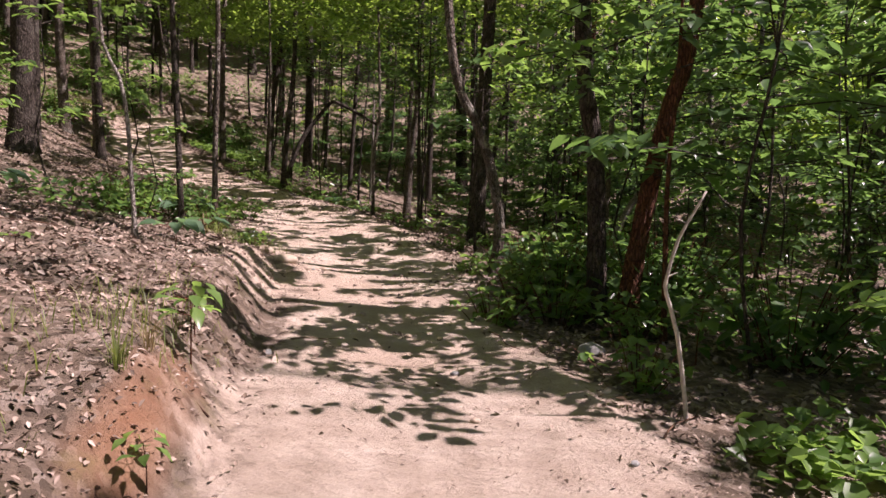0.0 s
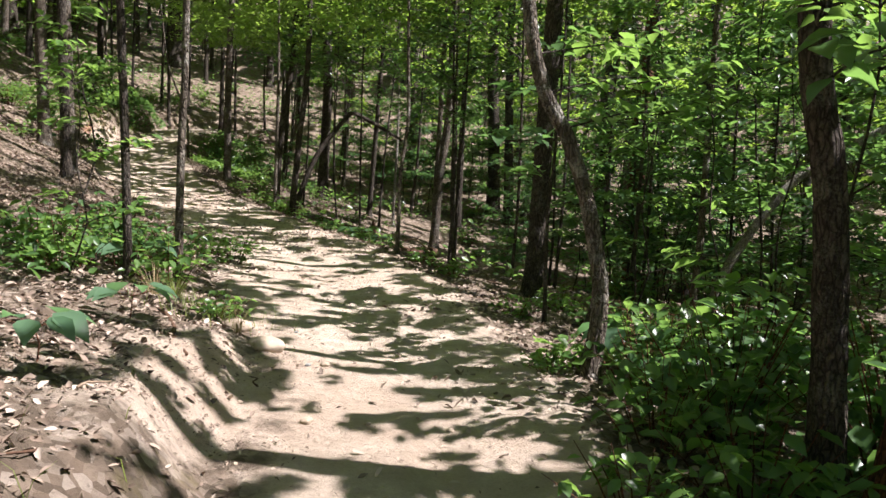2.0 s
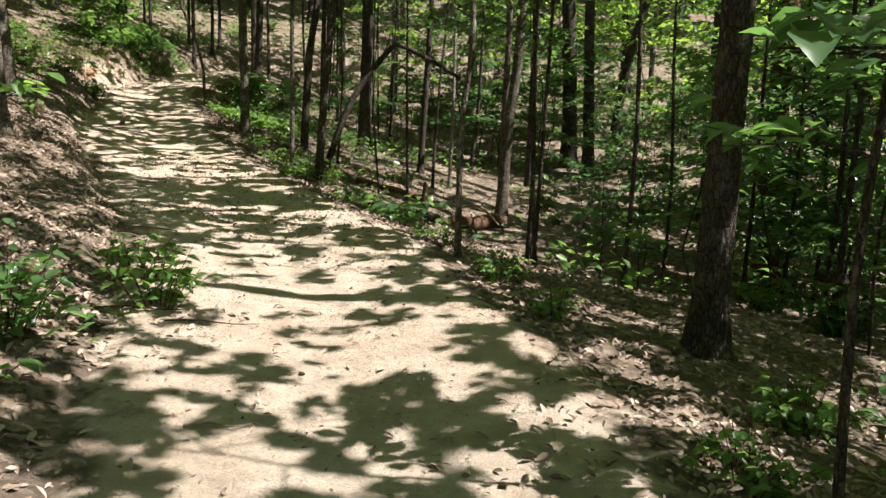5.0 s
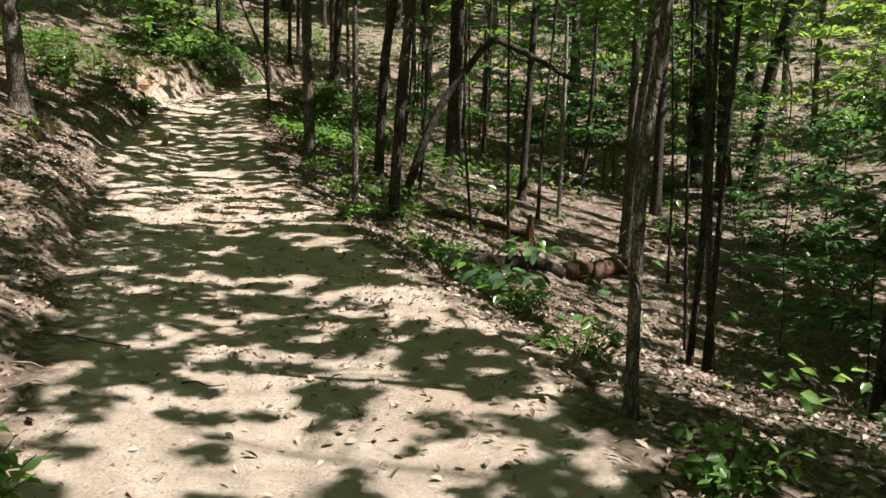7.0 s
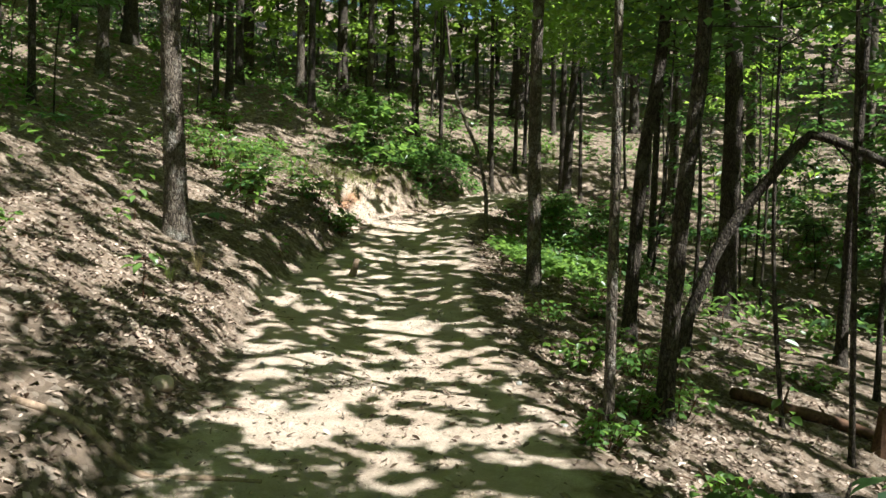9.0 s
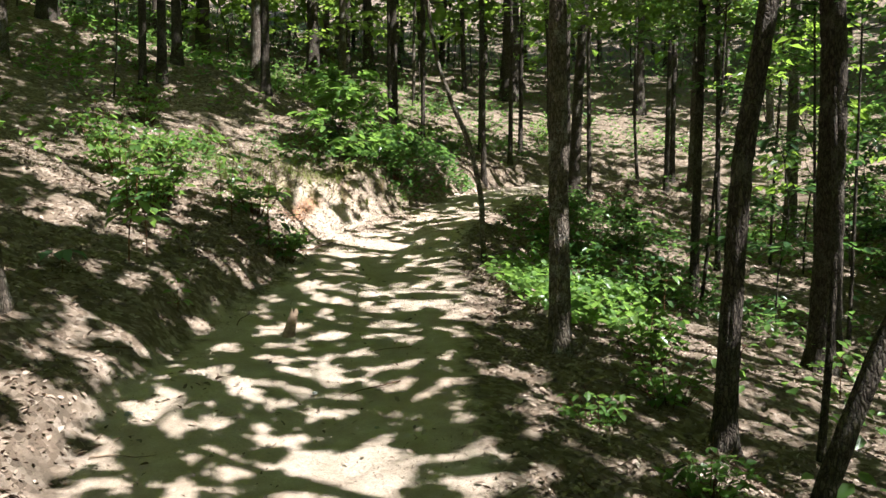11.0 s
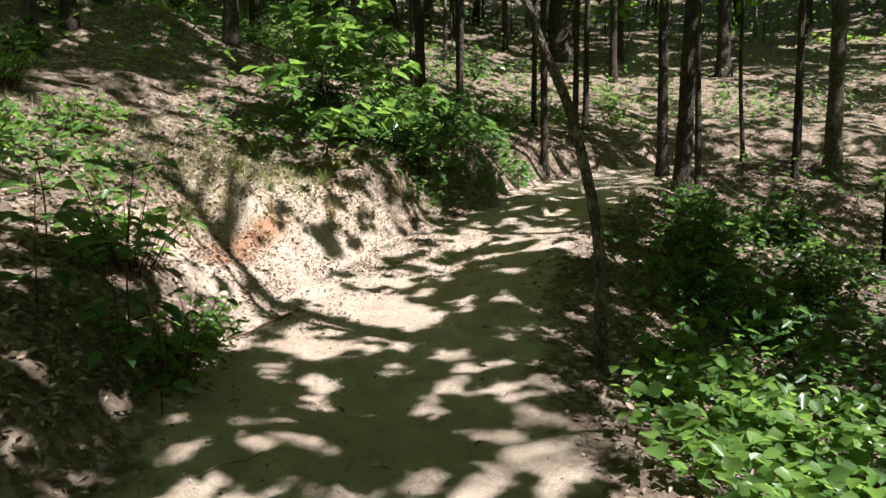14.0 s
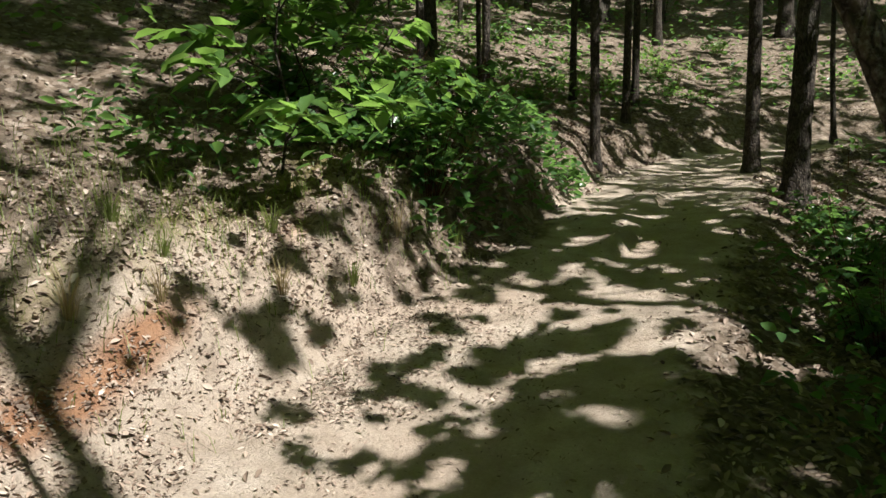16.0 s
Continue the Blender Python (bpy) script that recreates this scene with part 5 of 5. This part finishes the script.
# ---------------------------------------------------------------- fallen leaves
def litter():
    rng = np.random.default_rng(44)
    n = 520000
    k = rng.integers(0, len(LINE), n)
    k = k[(LINE[k, 1] > 1) & (LINE[k, 1] < 37)]
    off = rng.normal(0, 1, len(k)) * np.where(rng.uniform(size=len(k)) < 0.5, 1.7, 4.2)
    x = LINE[k, 0] - AHEAD[k, 1] * off + rng.normal(0, 0.15, len(k))
    y = LINE[k, 1] + AHEAD[k, 0] * off + rng.normal(0, 0.15, len(k))
    z, d, hw = land(x, y)
    e = np.abs(d) - hw
    clump = 0.5 + 0.5 * vnoise(x, y, 0.5, 61) + 0.4 * vnoise(x, y, 1.7, 62)
    bare = np.exp(-((x + 10.6) / 0.7) ** 2 - ((y - 24.6) / 1.4) ** 2) * 0.5 + 0.7 * np.exp(-((x + 1.3) / 0.4) ** 2 - ((y - 6.9) / 1.4) ** 2)
    blown = 0.16 * np.clip(vnoise(x, y, 1.1, 67) + 0.35 - d * 0.35, 0, 1) * ((y > 7.5) & (y < 19.5))
    chance = np.clip(np.maximum((e + 0.12) / 0.45, 0.012 + blown), 0.012, 1) * np.clip(clump + 0.25, 0.1, 1) * (1 - 1.6 * bare).clip(0.1, 1)
    keep = rng.uniform(0, 1, len(x)) < chance
    c = np.stack([x, y, z + rng.uniform(0.004, 0.018, len(x))], 1)[keep]
    tagged(new("leaf_litter", leaf_mesh("leaf_litter", c, rng.uniform(0.02, 0.058, len(c)) * np.where(c[:, 1] < 4.6, 0.6, 1.0), DEAD, rng, tilt=0.5, wide=0.5, detail=1)), "dry brown fallen leaves covering the forest floor", "leaf litter", kind="stuff")

    # crumbs of leaf and bark on the trail and the bare banks
    n = 80000
    k = rng.integers(30, 150, n)
    off = rng.normal(0, 1.1, n)
    x = LINE[k, 0] - AHEAD[k, 1] * off + rng.normal(0, 0.15, n)
    y = LINE[k, 1] + AHEAD[k, 0] * off + rng.normal(0, 0.15, n)
    x[:9000], y[:9000] = rng.normal(-10.9, 0.55, 9000), rng.normal(24.9, 1.0, 9000)
    x[9000:15000], y[9000:15000] = rng.normal(-1.6, 0.35, 6000), rng.normal(6.2, 1.2, 6000)
    z, d, hw = land(x, y)
    patch = np.clip(0.35 + vnoise(x, y, 0.6, 63) * 0.6 + vnoise(x, y, 0.2, 64) * 0.4, 0.03, 1)
    keep = rng.uniform(0, 1, n) < np.where(np.abs(d) < hw - 0.25, 0.30 * patch, 0.9 * patch)
    c = np.stack([x, y, z + rng.uniform(0.002, 0.008, n)], 1)[keep]
    tagged(new("leaf_crumbs", leaf_mesh("leaf_crumbs", c, rng.uniform(0.008, 0.028, len(c)), DEAD, rng, tilt=0.3, wide=0.4)), "fine crumbs of dry leaf and bark on the trail", "leaf litter", kind="stuff")


litter()


def far_foliage():
    """The leaves of the wood beyond, too far to tell tree from tree."""
    rng = np.random.default_rng(88)
    n = 215000
    a, r = rng.uniform(0, 2 * math.pi, n), rng.uniform(22, 60, n)
    cx, cy = -5 + r * np.cos(a), 20 + r * np.sin(a)
    z, d, hw = land(cx, cy)
    clump = vnoise(cx, cy, 3.0, 71) * 0.6 + vnoise(cx, cy, 1.2, 72) * 0.5
    up = rng.uniform(0, 1, n)
    high = np.where(d < 0, 0.3 + 19 * up, 1.2 + 23 * up ** 0.9)
    keep = (rng.uniform(-0.9, 0.6, n) < clump) & (np.abs(d) > 9)
    c = thinned(np.stack([cx, cy, z + high], 1)[keep], rng)
    tagged(new("far_foliage", leaf_mesh("far_foliage", c, rng.uniform(0.42, 0.95, len(c)), LEAF_HIGH, rng, tilt=0.6, wide=0.6)), "distant sunlit green foliage of the wood", "foliage", kind="stuff")


far_foliage()


def hillside_green():
    """Undergrowth, the leaf roof of the slopes beside the trail, and high clumps added for shade."""
    rng = np.random.default_rng(89)
    n = 110000
    x, y = rng.uniform(-40, 14, n), rng.uniform(6, 60, n)
    z, d, hw = land(x, y)
    e = np.abs(d) - hw
    clump = vnoise(x, y, 1.6, 73) * 0.7 + vnoise(x, y, 0.6, 74) * 0.5
    off = np.where(d > 0, 3.6, 3.0)
    off = np.where(y > 32, 0.7, off)
    keep = (rng.uniform(-0.25, 0.9, n) - 0.35 * (y > 30) < clump) & (e > off) & ((d > 0) | (y > 29) | (rng.uniform(0, 1, n) < 0.6))
    c = np.stack([x, y, z + 0.05 + rng.uniform(0, 1.1, n) ** 2 * (0.4 + 0.6 * np.clip((e - 5) / 8, 0, 1))], 1)[keep]
    tagged(new("hillside_undergrowth", leaf_mesh("hillside_undergrowth", c, rng.uniform(0.08, 0.19, len(c)), LEAF_LOW, rng, tilt=0.4, wide=0.55)), "low green undergrowth on the leaf-strewn hillside", "undergrowth", kind="stuff")
    n = 300000
    x, y = rng.uniform(-40, 34, n), rng.uniform(-24, 60, n)
    z, d, hw = land(x, y)
    thin = np.where((d > 3.5) | (y > 33), 1.0, 0.45)
    keep = (vnoise(x, y, 1.8, 75) > rng.uniform(-0.8, 0.5, n)) & (rng.uniform(0, 1, n) < thin)
    c = np.stack([x, y, z + rng.uniform(6.5, 13, n)], 1)[keep]
    # leaf clumps added out of view, along the sun's way, to shade chosen ground
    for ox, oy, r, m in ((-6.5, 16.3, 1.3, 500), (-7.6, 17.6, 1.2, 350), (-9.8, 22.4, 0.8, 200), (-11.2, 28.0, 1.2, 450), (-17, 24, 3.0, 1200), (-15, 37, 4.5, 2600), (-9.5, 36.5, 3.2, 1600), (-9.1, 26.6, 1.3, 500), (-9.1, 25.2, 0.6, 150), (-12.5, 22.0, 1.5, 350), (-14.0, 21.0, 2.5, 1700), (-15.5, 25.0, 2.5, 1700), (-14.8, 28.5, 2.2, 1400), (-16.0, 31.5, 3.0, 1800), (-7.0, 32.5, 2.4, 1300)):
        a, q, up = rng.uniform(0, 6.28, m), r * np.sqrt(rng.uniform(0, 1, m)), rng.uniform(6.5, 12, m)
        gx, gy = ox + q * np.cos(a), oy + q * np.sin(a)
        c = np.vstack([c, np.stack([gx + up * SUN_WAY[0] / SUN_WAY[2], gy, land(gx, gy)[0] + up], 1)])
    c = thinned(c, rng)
    tagged(new("high_canopy", leaf_mesh("high_canopy", c, rng.uniform(0.15, 0.32, len(c)) * np.where((c[:, 0] < -9) | (c[:, 1] > 34), 1.5, 1.0), LEAF_HIGH, rng, tilt=0.5, wide=0.6)), "high green leaves closing the forest roof, some added to shade the ground", "foliage", kind="stuff")


hillside_green()
carpet("bank_cover", "dark leafy plants hanging over the cut bank", "ground cover", [(-11.15, 26.9, 0.4), (-11.2, 27.5, 0.5), (-11.15, 28.3, 0.5), (-11.1, 29.1, 0.5), (-11.6, 28.0, 0.8), (-11.5, 29.6, 0.8), (-11.7, 26.6, 0.6)], 600, 0.10, LEAF_LOW, 0.03, 0.6, 0.3, 8)


def bank_litter():
    """Pale chips and dry leaves on the sunny bank and in patches on the trail."""
    rng = np.random.default_rng(47)
    n = 30000
    x, y = rng.normal(-10.85, 0.6, n), rng.normal(24.9, 1.1, n)
    for ox, oy, rx, ry, m in ((-4.6, 15.4, 0.9, 1.6, 1500), (-1.6, 10.6, 0.9, 1.5, 1200), (-1.7, 6.6, 0.35, 1.2, 2500)):
        x, y = np.append(x, rng.normal(ox, rx, m)), np.append(y, rng.normal(oy, ry, m))
    patch = 0.5 + 0.6 * vnoise(x, y, 0.45, 65) + 0.4 * vnoise(x, y, 0.15, 66)
    keep = rng.uniform(0, 1, len(x)) < patch
    x, y = x[keep], y[keep]
    c = np.stack([x, y, land(x, y)[0] + rng.uniform(0.003, 0.012, len(x))], 1)
    tagged(new("pale_litter", leaf_mesh("pale_litter", c, rng.uniform(0.012, 0.035, len(c)), DEAD_PALE, rng, tilt=0.45, wide=0.42, detail=1)), "pale dry leaf and bark chips on the bare soil", "leaf litter", kind="stuff")


bank_litter()


# ---------------------------------------------------------------- dead wood and stones
def pole(name, x, y, points, radii, material, label, category, stubs=(), sides=9, knobby=0.05, z=None, group=""):
    """A stem, branch or log through points given from its base."""
    ob = thing(name, x, y, label, category, group, z=z)
    path = smooth_path(points, 0.06 if len(points) < 8 else 0.1)
    t = np.linspace(0, 1, len(path))
    radii = np.interp(t, np.linspace(0, 1, len(radii)), radii)
    part("stem", mesh_of("stem", *tube(path, radii, sides, knobby), material), ob)
    for f, way, length, r in stubs:
        p = path[int(f * (len(path) - 1))]
        w = np.array(way, float)
        w /= np.linalg.norm(w)
        q = smooth_path([p, p + w * length * 0.5 + np.array([0, 0, 0.03 * length]), p + w * length], 0.06)
        part("branch", mesh_of("branch", *tube(q, np.linspace(r, r * 0.35, len(q)), 5, 0.04), material), ob)
    return ob


def along_ground(x0, y0, x1, y1, lift, count=8, sway=0.04, seed=1):
    """Points that follow the ground from one place to another, from the first."""
    rng = np.random.default_rng(seed)
    z0 = ground(x0, y0)
    out = []
    for f in np.linspace(0, 1, count):
        x, y = x0 + (x1 - x0) * f + rng.normal(0, sway), y0 + (y1 - y0) * f + rng.normal(0, sway)
        out.append((x - x0, y - y0, ground(x, y) - z0 + lift))
    return out


pole("bare_stick", 1.185, 4.60, [(0, 0, -0.1), (0, 0, 0), (-0.06, 0, 0.36), (-0.115, 0, 0.53), (-0.118, 0, 0.60), (-0.08, 0, 0.76), (-0.02, 0, 0.88), (0.02, 0, 0.96)], (0.012, 0.010, 0.0085, 0.007, 0.0045), WOOD_PALE, "crooked bleached bare stick standing at the trail edge", "stick",
     [(0.62, (1, 0, 0.5), 0.05, 0.004), (0.8, (-1, 0, 0.4), 0.05, 0.004), (0.45, (1, 0, -0.2), 0.03, 0.005)], 7)
pole("broken_tree", -4.24, 20.35, [(0, 0, -0.2), (0, 0, 0), (0.36, 0.14, 1.07), (0.78, 0.30, 1.74), (1.0, 0.40, 2.02), (1.13, 0.44, 2.06), (1.58, 0.62, 1.86), (2.11, 0.83, 1.56)], (0.062, 0.055, 0.05, 0.045, 0.04, 0.03), BARK_DARK, "dark snapped tree bent over into an arch", "tree",
     [(0.75, (0.6, 0.2, -0.8), 0.5, 0.012), (0.6, (0.3, 0.2, 1), 0.35, 0.012), (0.9, (0.5, -0.5, -0.5), 0.4, 0.01)], 9, 0.04)
pole("leaning_dead_tree", 2.06, 11.95, [(0, 0, -0.1), (0, 0, 0), (0.25, 0, 0.72), (0.75, 0, 1.47), (1.04, 0, 1.69), (1.7, 0.05, 2.1), (2.6, 0.1, 2.5)], (0.05, 0.045, 0.042, 0.036, 0.028), BARK_PALE, "pale dead tree leaning low through the green wood", "dead tree",
     [(0.35, (0.7, 0.3, -0.4), 0.5, 0.010), (0.55, (0.3, 0.1, 1), 0.35, 0.010), (0.5, (0.9, -0.3, -0.15), 0.6, 0.009), (0.75, (0.5, 0.2, -0.8), 0.4, 0.008)], 9, 0.05)


def log(name, x0, y0, x1, y1, r, material, label, sunk=0.25):
    pts = along_ground(x0, y0, x1, y1, r * (1 - sunk), 6, 0.03, 3)
    return pole(name, x0, y0, pts, (r * 0.92, r, r * 0.96, r * 0.85), material, label, "log", [(0.35, (0.2, 0.5, 1), 0.18, 0.02), (0.7, (-0.6, 0.3, 0.8), 0.14, 0.018)], 12, 0.03)


log("fallen_log", -3.05, 18.05, -2.05, 19.35, 0.085, BARK_DARK, "dark brown fallen log lying down the slope")
log("rotten_log", -2.05, 19.55, -1.25, 20.55, 0.12, WOOD_OLD, "dark red-brown rotten log on the slope")
log("fallen_log", -3.75, 20.3, -2.6, 20.55, 0.055, WOOD_OLD, "dark fallen branch wood on the litter")
pole("fallen_branch", -1.95, 20.6, [(0, 0, 0.1), (0.25, -0.5, 0.18), (0.5, -1.1, 0.12), (0.7, -1.8, 0.04)], (0.022, 0.02, 0.012), WOOD_BROWN, "long grey-brown branch resting across a log", "branch", [(0.4, (0.7, 0.2, 0.6), 0.35, 0.008)], 7)
pole("fallen_branch", -5.75, 15.15, along_ground(-5.75, 15.15, -4.85, 15.72, 0.002, 5, 0.006, 9), (0.02, 0.022, 0.02, 0.012), WOOD_BROWN, "half-buried brown branch lying across the trail", "branch", (), 8)
pole("fallen_branch", -10.0, 23.3, along_ground(-10.0, 23.3, -10.05, 24.0, 0.012, 5, 0.01, 4), (0.008, 0.01, 0.006), WOOD_OLD, "thin dark stick lying on the trail", "branch", (), 6)
pole("fallen_branch", -2.0, 8.3, along_ground(-2.0, 8.3, -1.45, 7.2, 0.01, 5, 0.02, 5), (0.012, 0.014, 0.008), WOOD_OLD, "dark stick on the bank of leaves", "branch", (), 6)
pole("fallen_branch", 1.62, 4.62, [(0, 0, 0.02), (0.16, -0.02, 0.09), (0.32, -0.06, 0.06), (0.44, -0.1, 0.0)], (0.006, 0.006, 0.004), WOOD_PALE, "thin pale arched twig over green vines", "branch", [(0.4, (-0.2, -0.4, -0.6), 0.1, 0.004)], 5)


def stump(x, y, high, r, lean, label, material=WOOD_OLD, seed=1):
    """A broken stub with a jagged top."""
    rng = np.random.default_rng(seed)
    ob = thing("stump", x, y, label, "stump", sink=0.02)
    verts, faces, sides, rings = [], [], 12, 7
    for i in range(rings):
        f = i / (rings - 1)
        for k in range(sides):
            a = k * 2 * math.pi / sides
            top = high * (0.72 + 0.28 * (0.5 + 0.5 * math.sin(2.3 * a + seed)) * rng.uniform(0.7, 1.1))
            rr = r * (1.5 - 0.75 * f + 0.5 * math.exp(-6 * f)) * rng.uniform(0.9, 1.1) / 1.5
            z = f * top - 0.06 * (1 - f)
            verts.append((math.cos(a) * rr + lean[0] * z, math.sin(a) * rr + lean[1] * z, z))
    for i in range(rings - 1):
        for k in range(sides):
            p, q = i * sides + k, i * sides + (k + 1) % sides
            faces.append((p, q, q + sides, p + sides))
    verts.append((lean[0] * high * 0.6, lean[1] * high * 0.6, high * 0.6))
    faces += [((rings - 1) * sides + k, (rings - 1) * sides + (k + 1) % sides, len(verts) - 1) for k in range(sides)]
    part("stub", mesh_of("stub", verts, faces, material, False), ob)
    return ob


stump(0.59, 9.37, 0.29, 0.06, (0.15, 0), "dark jagged rotten stump below the trail edge", BARK_DARK, 2)
stump(-2.57, 20.33, 0.42, 0.075, (0.02, 0), "dark broken stump on the leafy slope", seed=3)
stump(-8.02, 20.68, 0.24, 0.06, (0.2, 0.12), "small brown snag sticking up out of the trail", WOOD_BROWN, 4)


def stone(name, x, y, size, flat, material, label, seed, sink=0.3):
    rng = np.random.default_rng(seed)
    bm = bmesh.new()
    bmesh.ops.create_icosphere(bm, subdivisions=3, radius=1)
    shift = Vector(rng.uniform(-9, 9, 3))
    for v in bm.verts:
        k = 1 + 0.22 * noise.noise(v.co * 1.3 + shift) + 0.08 * noise.noise(v.co * 3.7 + shift)
        v.co = Vector((v.co.x * size[0], v.co.y * size[1], v.co.z * size[0] * flat)) * k
    me = bpy.data.meshes.new(name)
    bm.to_mesh(me)
    bm.free()
    me.materials.append(material)
    me.shade_smooth()
    ob = new(name, me)
    ob.location = (x, y, ground(x, y) + size[0] * flat * (1 - 2 * sink))
    ob.rotation_euler = (0, 0, rng.uniform(0, 6.28))
    return tagged(ob, label, "stone")


stone("rock", -1.36, 8.22, (0.115, 0.09), 0.5, STONE_TAN, "rounded tan rock at the foot of the bank", 1, 0.42)
stone("rock", -1.62, 8.5, (0.09, 0.08), 0.6, STONE_TAN, "small tan rock beside the trail", 2)
stone("rock", -1.95, 9.15, (0.07, 0.055), 0.6, WOOD_BROWN, "dark grey rock at the trail edge", 3)
stone("rock", 0.96, 5.79, (0.085, 0.06), 0.55, STONE_GREY, "mottled grey lichened rock among leaves", 4)
stone("rock", -5.97, 16.14, (0.07, 0.06), 0.7, STONE_TAN, "clod of brown earth and stone on the slope", 5)
stone("rock", -10.35, 23.6, (0.035, 0.03), 0.7, STONE_TAN, "small pale stone on the sunny bank", 6)
PEBBLES = [stone("pebble", 0.3 - 0.1 * k, 4.5 + 0.7 * k, (0.022, 0.017), 0.6, (STONE_TAN, STONE_GREY)[k % 2], "small pebble on the packed clay trail", 20 + k) for k in range(3)]
for p in PEBBLES:
    tagged(p, group="pebbles on the trail")
rng_s = np.random.default_rng(9)
for k in range(70):
    i = int(rng_s.integers(34, 140))
    off = rng_s.uniform(-1.0, 1.0) * LINE[i, 2] * 1.1
    x, y, s = LINE[i, 0] - AHEAD[i, 1] * off, LINE[i, 1] + AHEAD[i, 0] * off, rng_s.uniform(0.5, 1.4)
    copy_thing(PEBBLES[k % 3], Matrix.LocRotScale((x, y, ground(x, y) + 0.004), Euler((0, 0, rng_s.uniform(0, 6))), (s, s, s)))


def twigs():
    """Short dead twigs over the trail and its edges."""
    rng = np.random.default_rng(12)
    made = []
    for k in range(4):
        l = (0.18, 0.3, 0.45, 0.24)[k]
        pts = [(0, 0, 0.006), (l * 0.35, 0.02, 0.012), (l * 0.7, -0.01, 0.008), (l, 0.03, 0.006)]
        ob = thing("twig", -3 - k, 13 + k * 1.1, "short dry dead twig on the ground", "twig", "dead twigs")
        path = smooth_path(pts, 0.06)
        part("stem", mesh_of("stem", *tube(path, np.linspace(0.005, 0.002, len(path)), 5, 0.05, rng), WOOD_BROWN if k % 2 else WOOD_OLD), ob)
        made.append(ob)
    for k in range(150):
        i = int(rng.integers(34, 140))
        off = rng.choice([-1, 1]) * rng.uniform(0.5, 2.8)
        x, y = LINE[i, 0] - AHEAD[i, 1] * off, LINE[i, 1] + AHEAD[i, 0] * off
        a = rng.uniform(0, 6.28)
        l = 0.3
        tilt = -math.atan2(ground(x + l * math.cos(a), y + l * math.sin(a)) - ground(x, y), l)
        copy_thing(made[k % 4], Matrix.LocRotScale((x, y, ground(x, y) + 0.004), Euler((0, tilt, a)), (1, 1, 1)))


twigs()
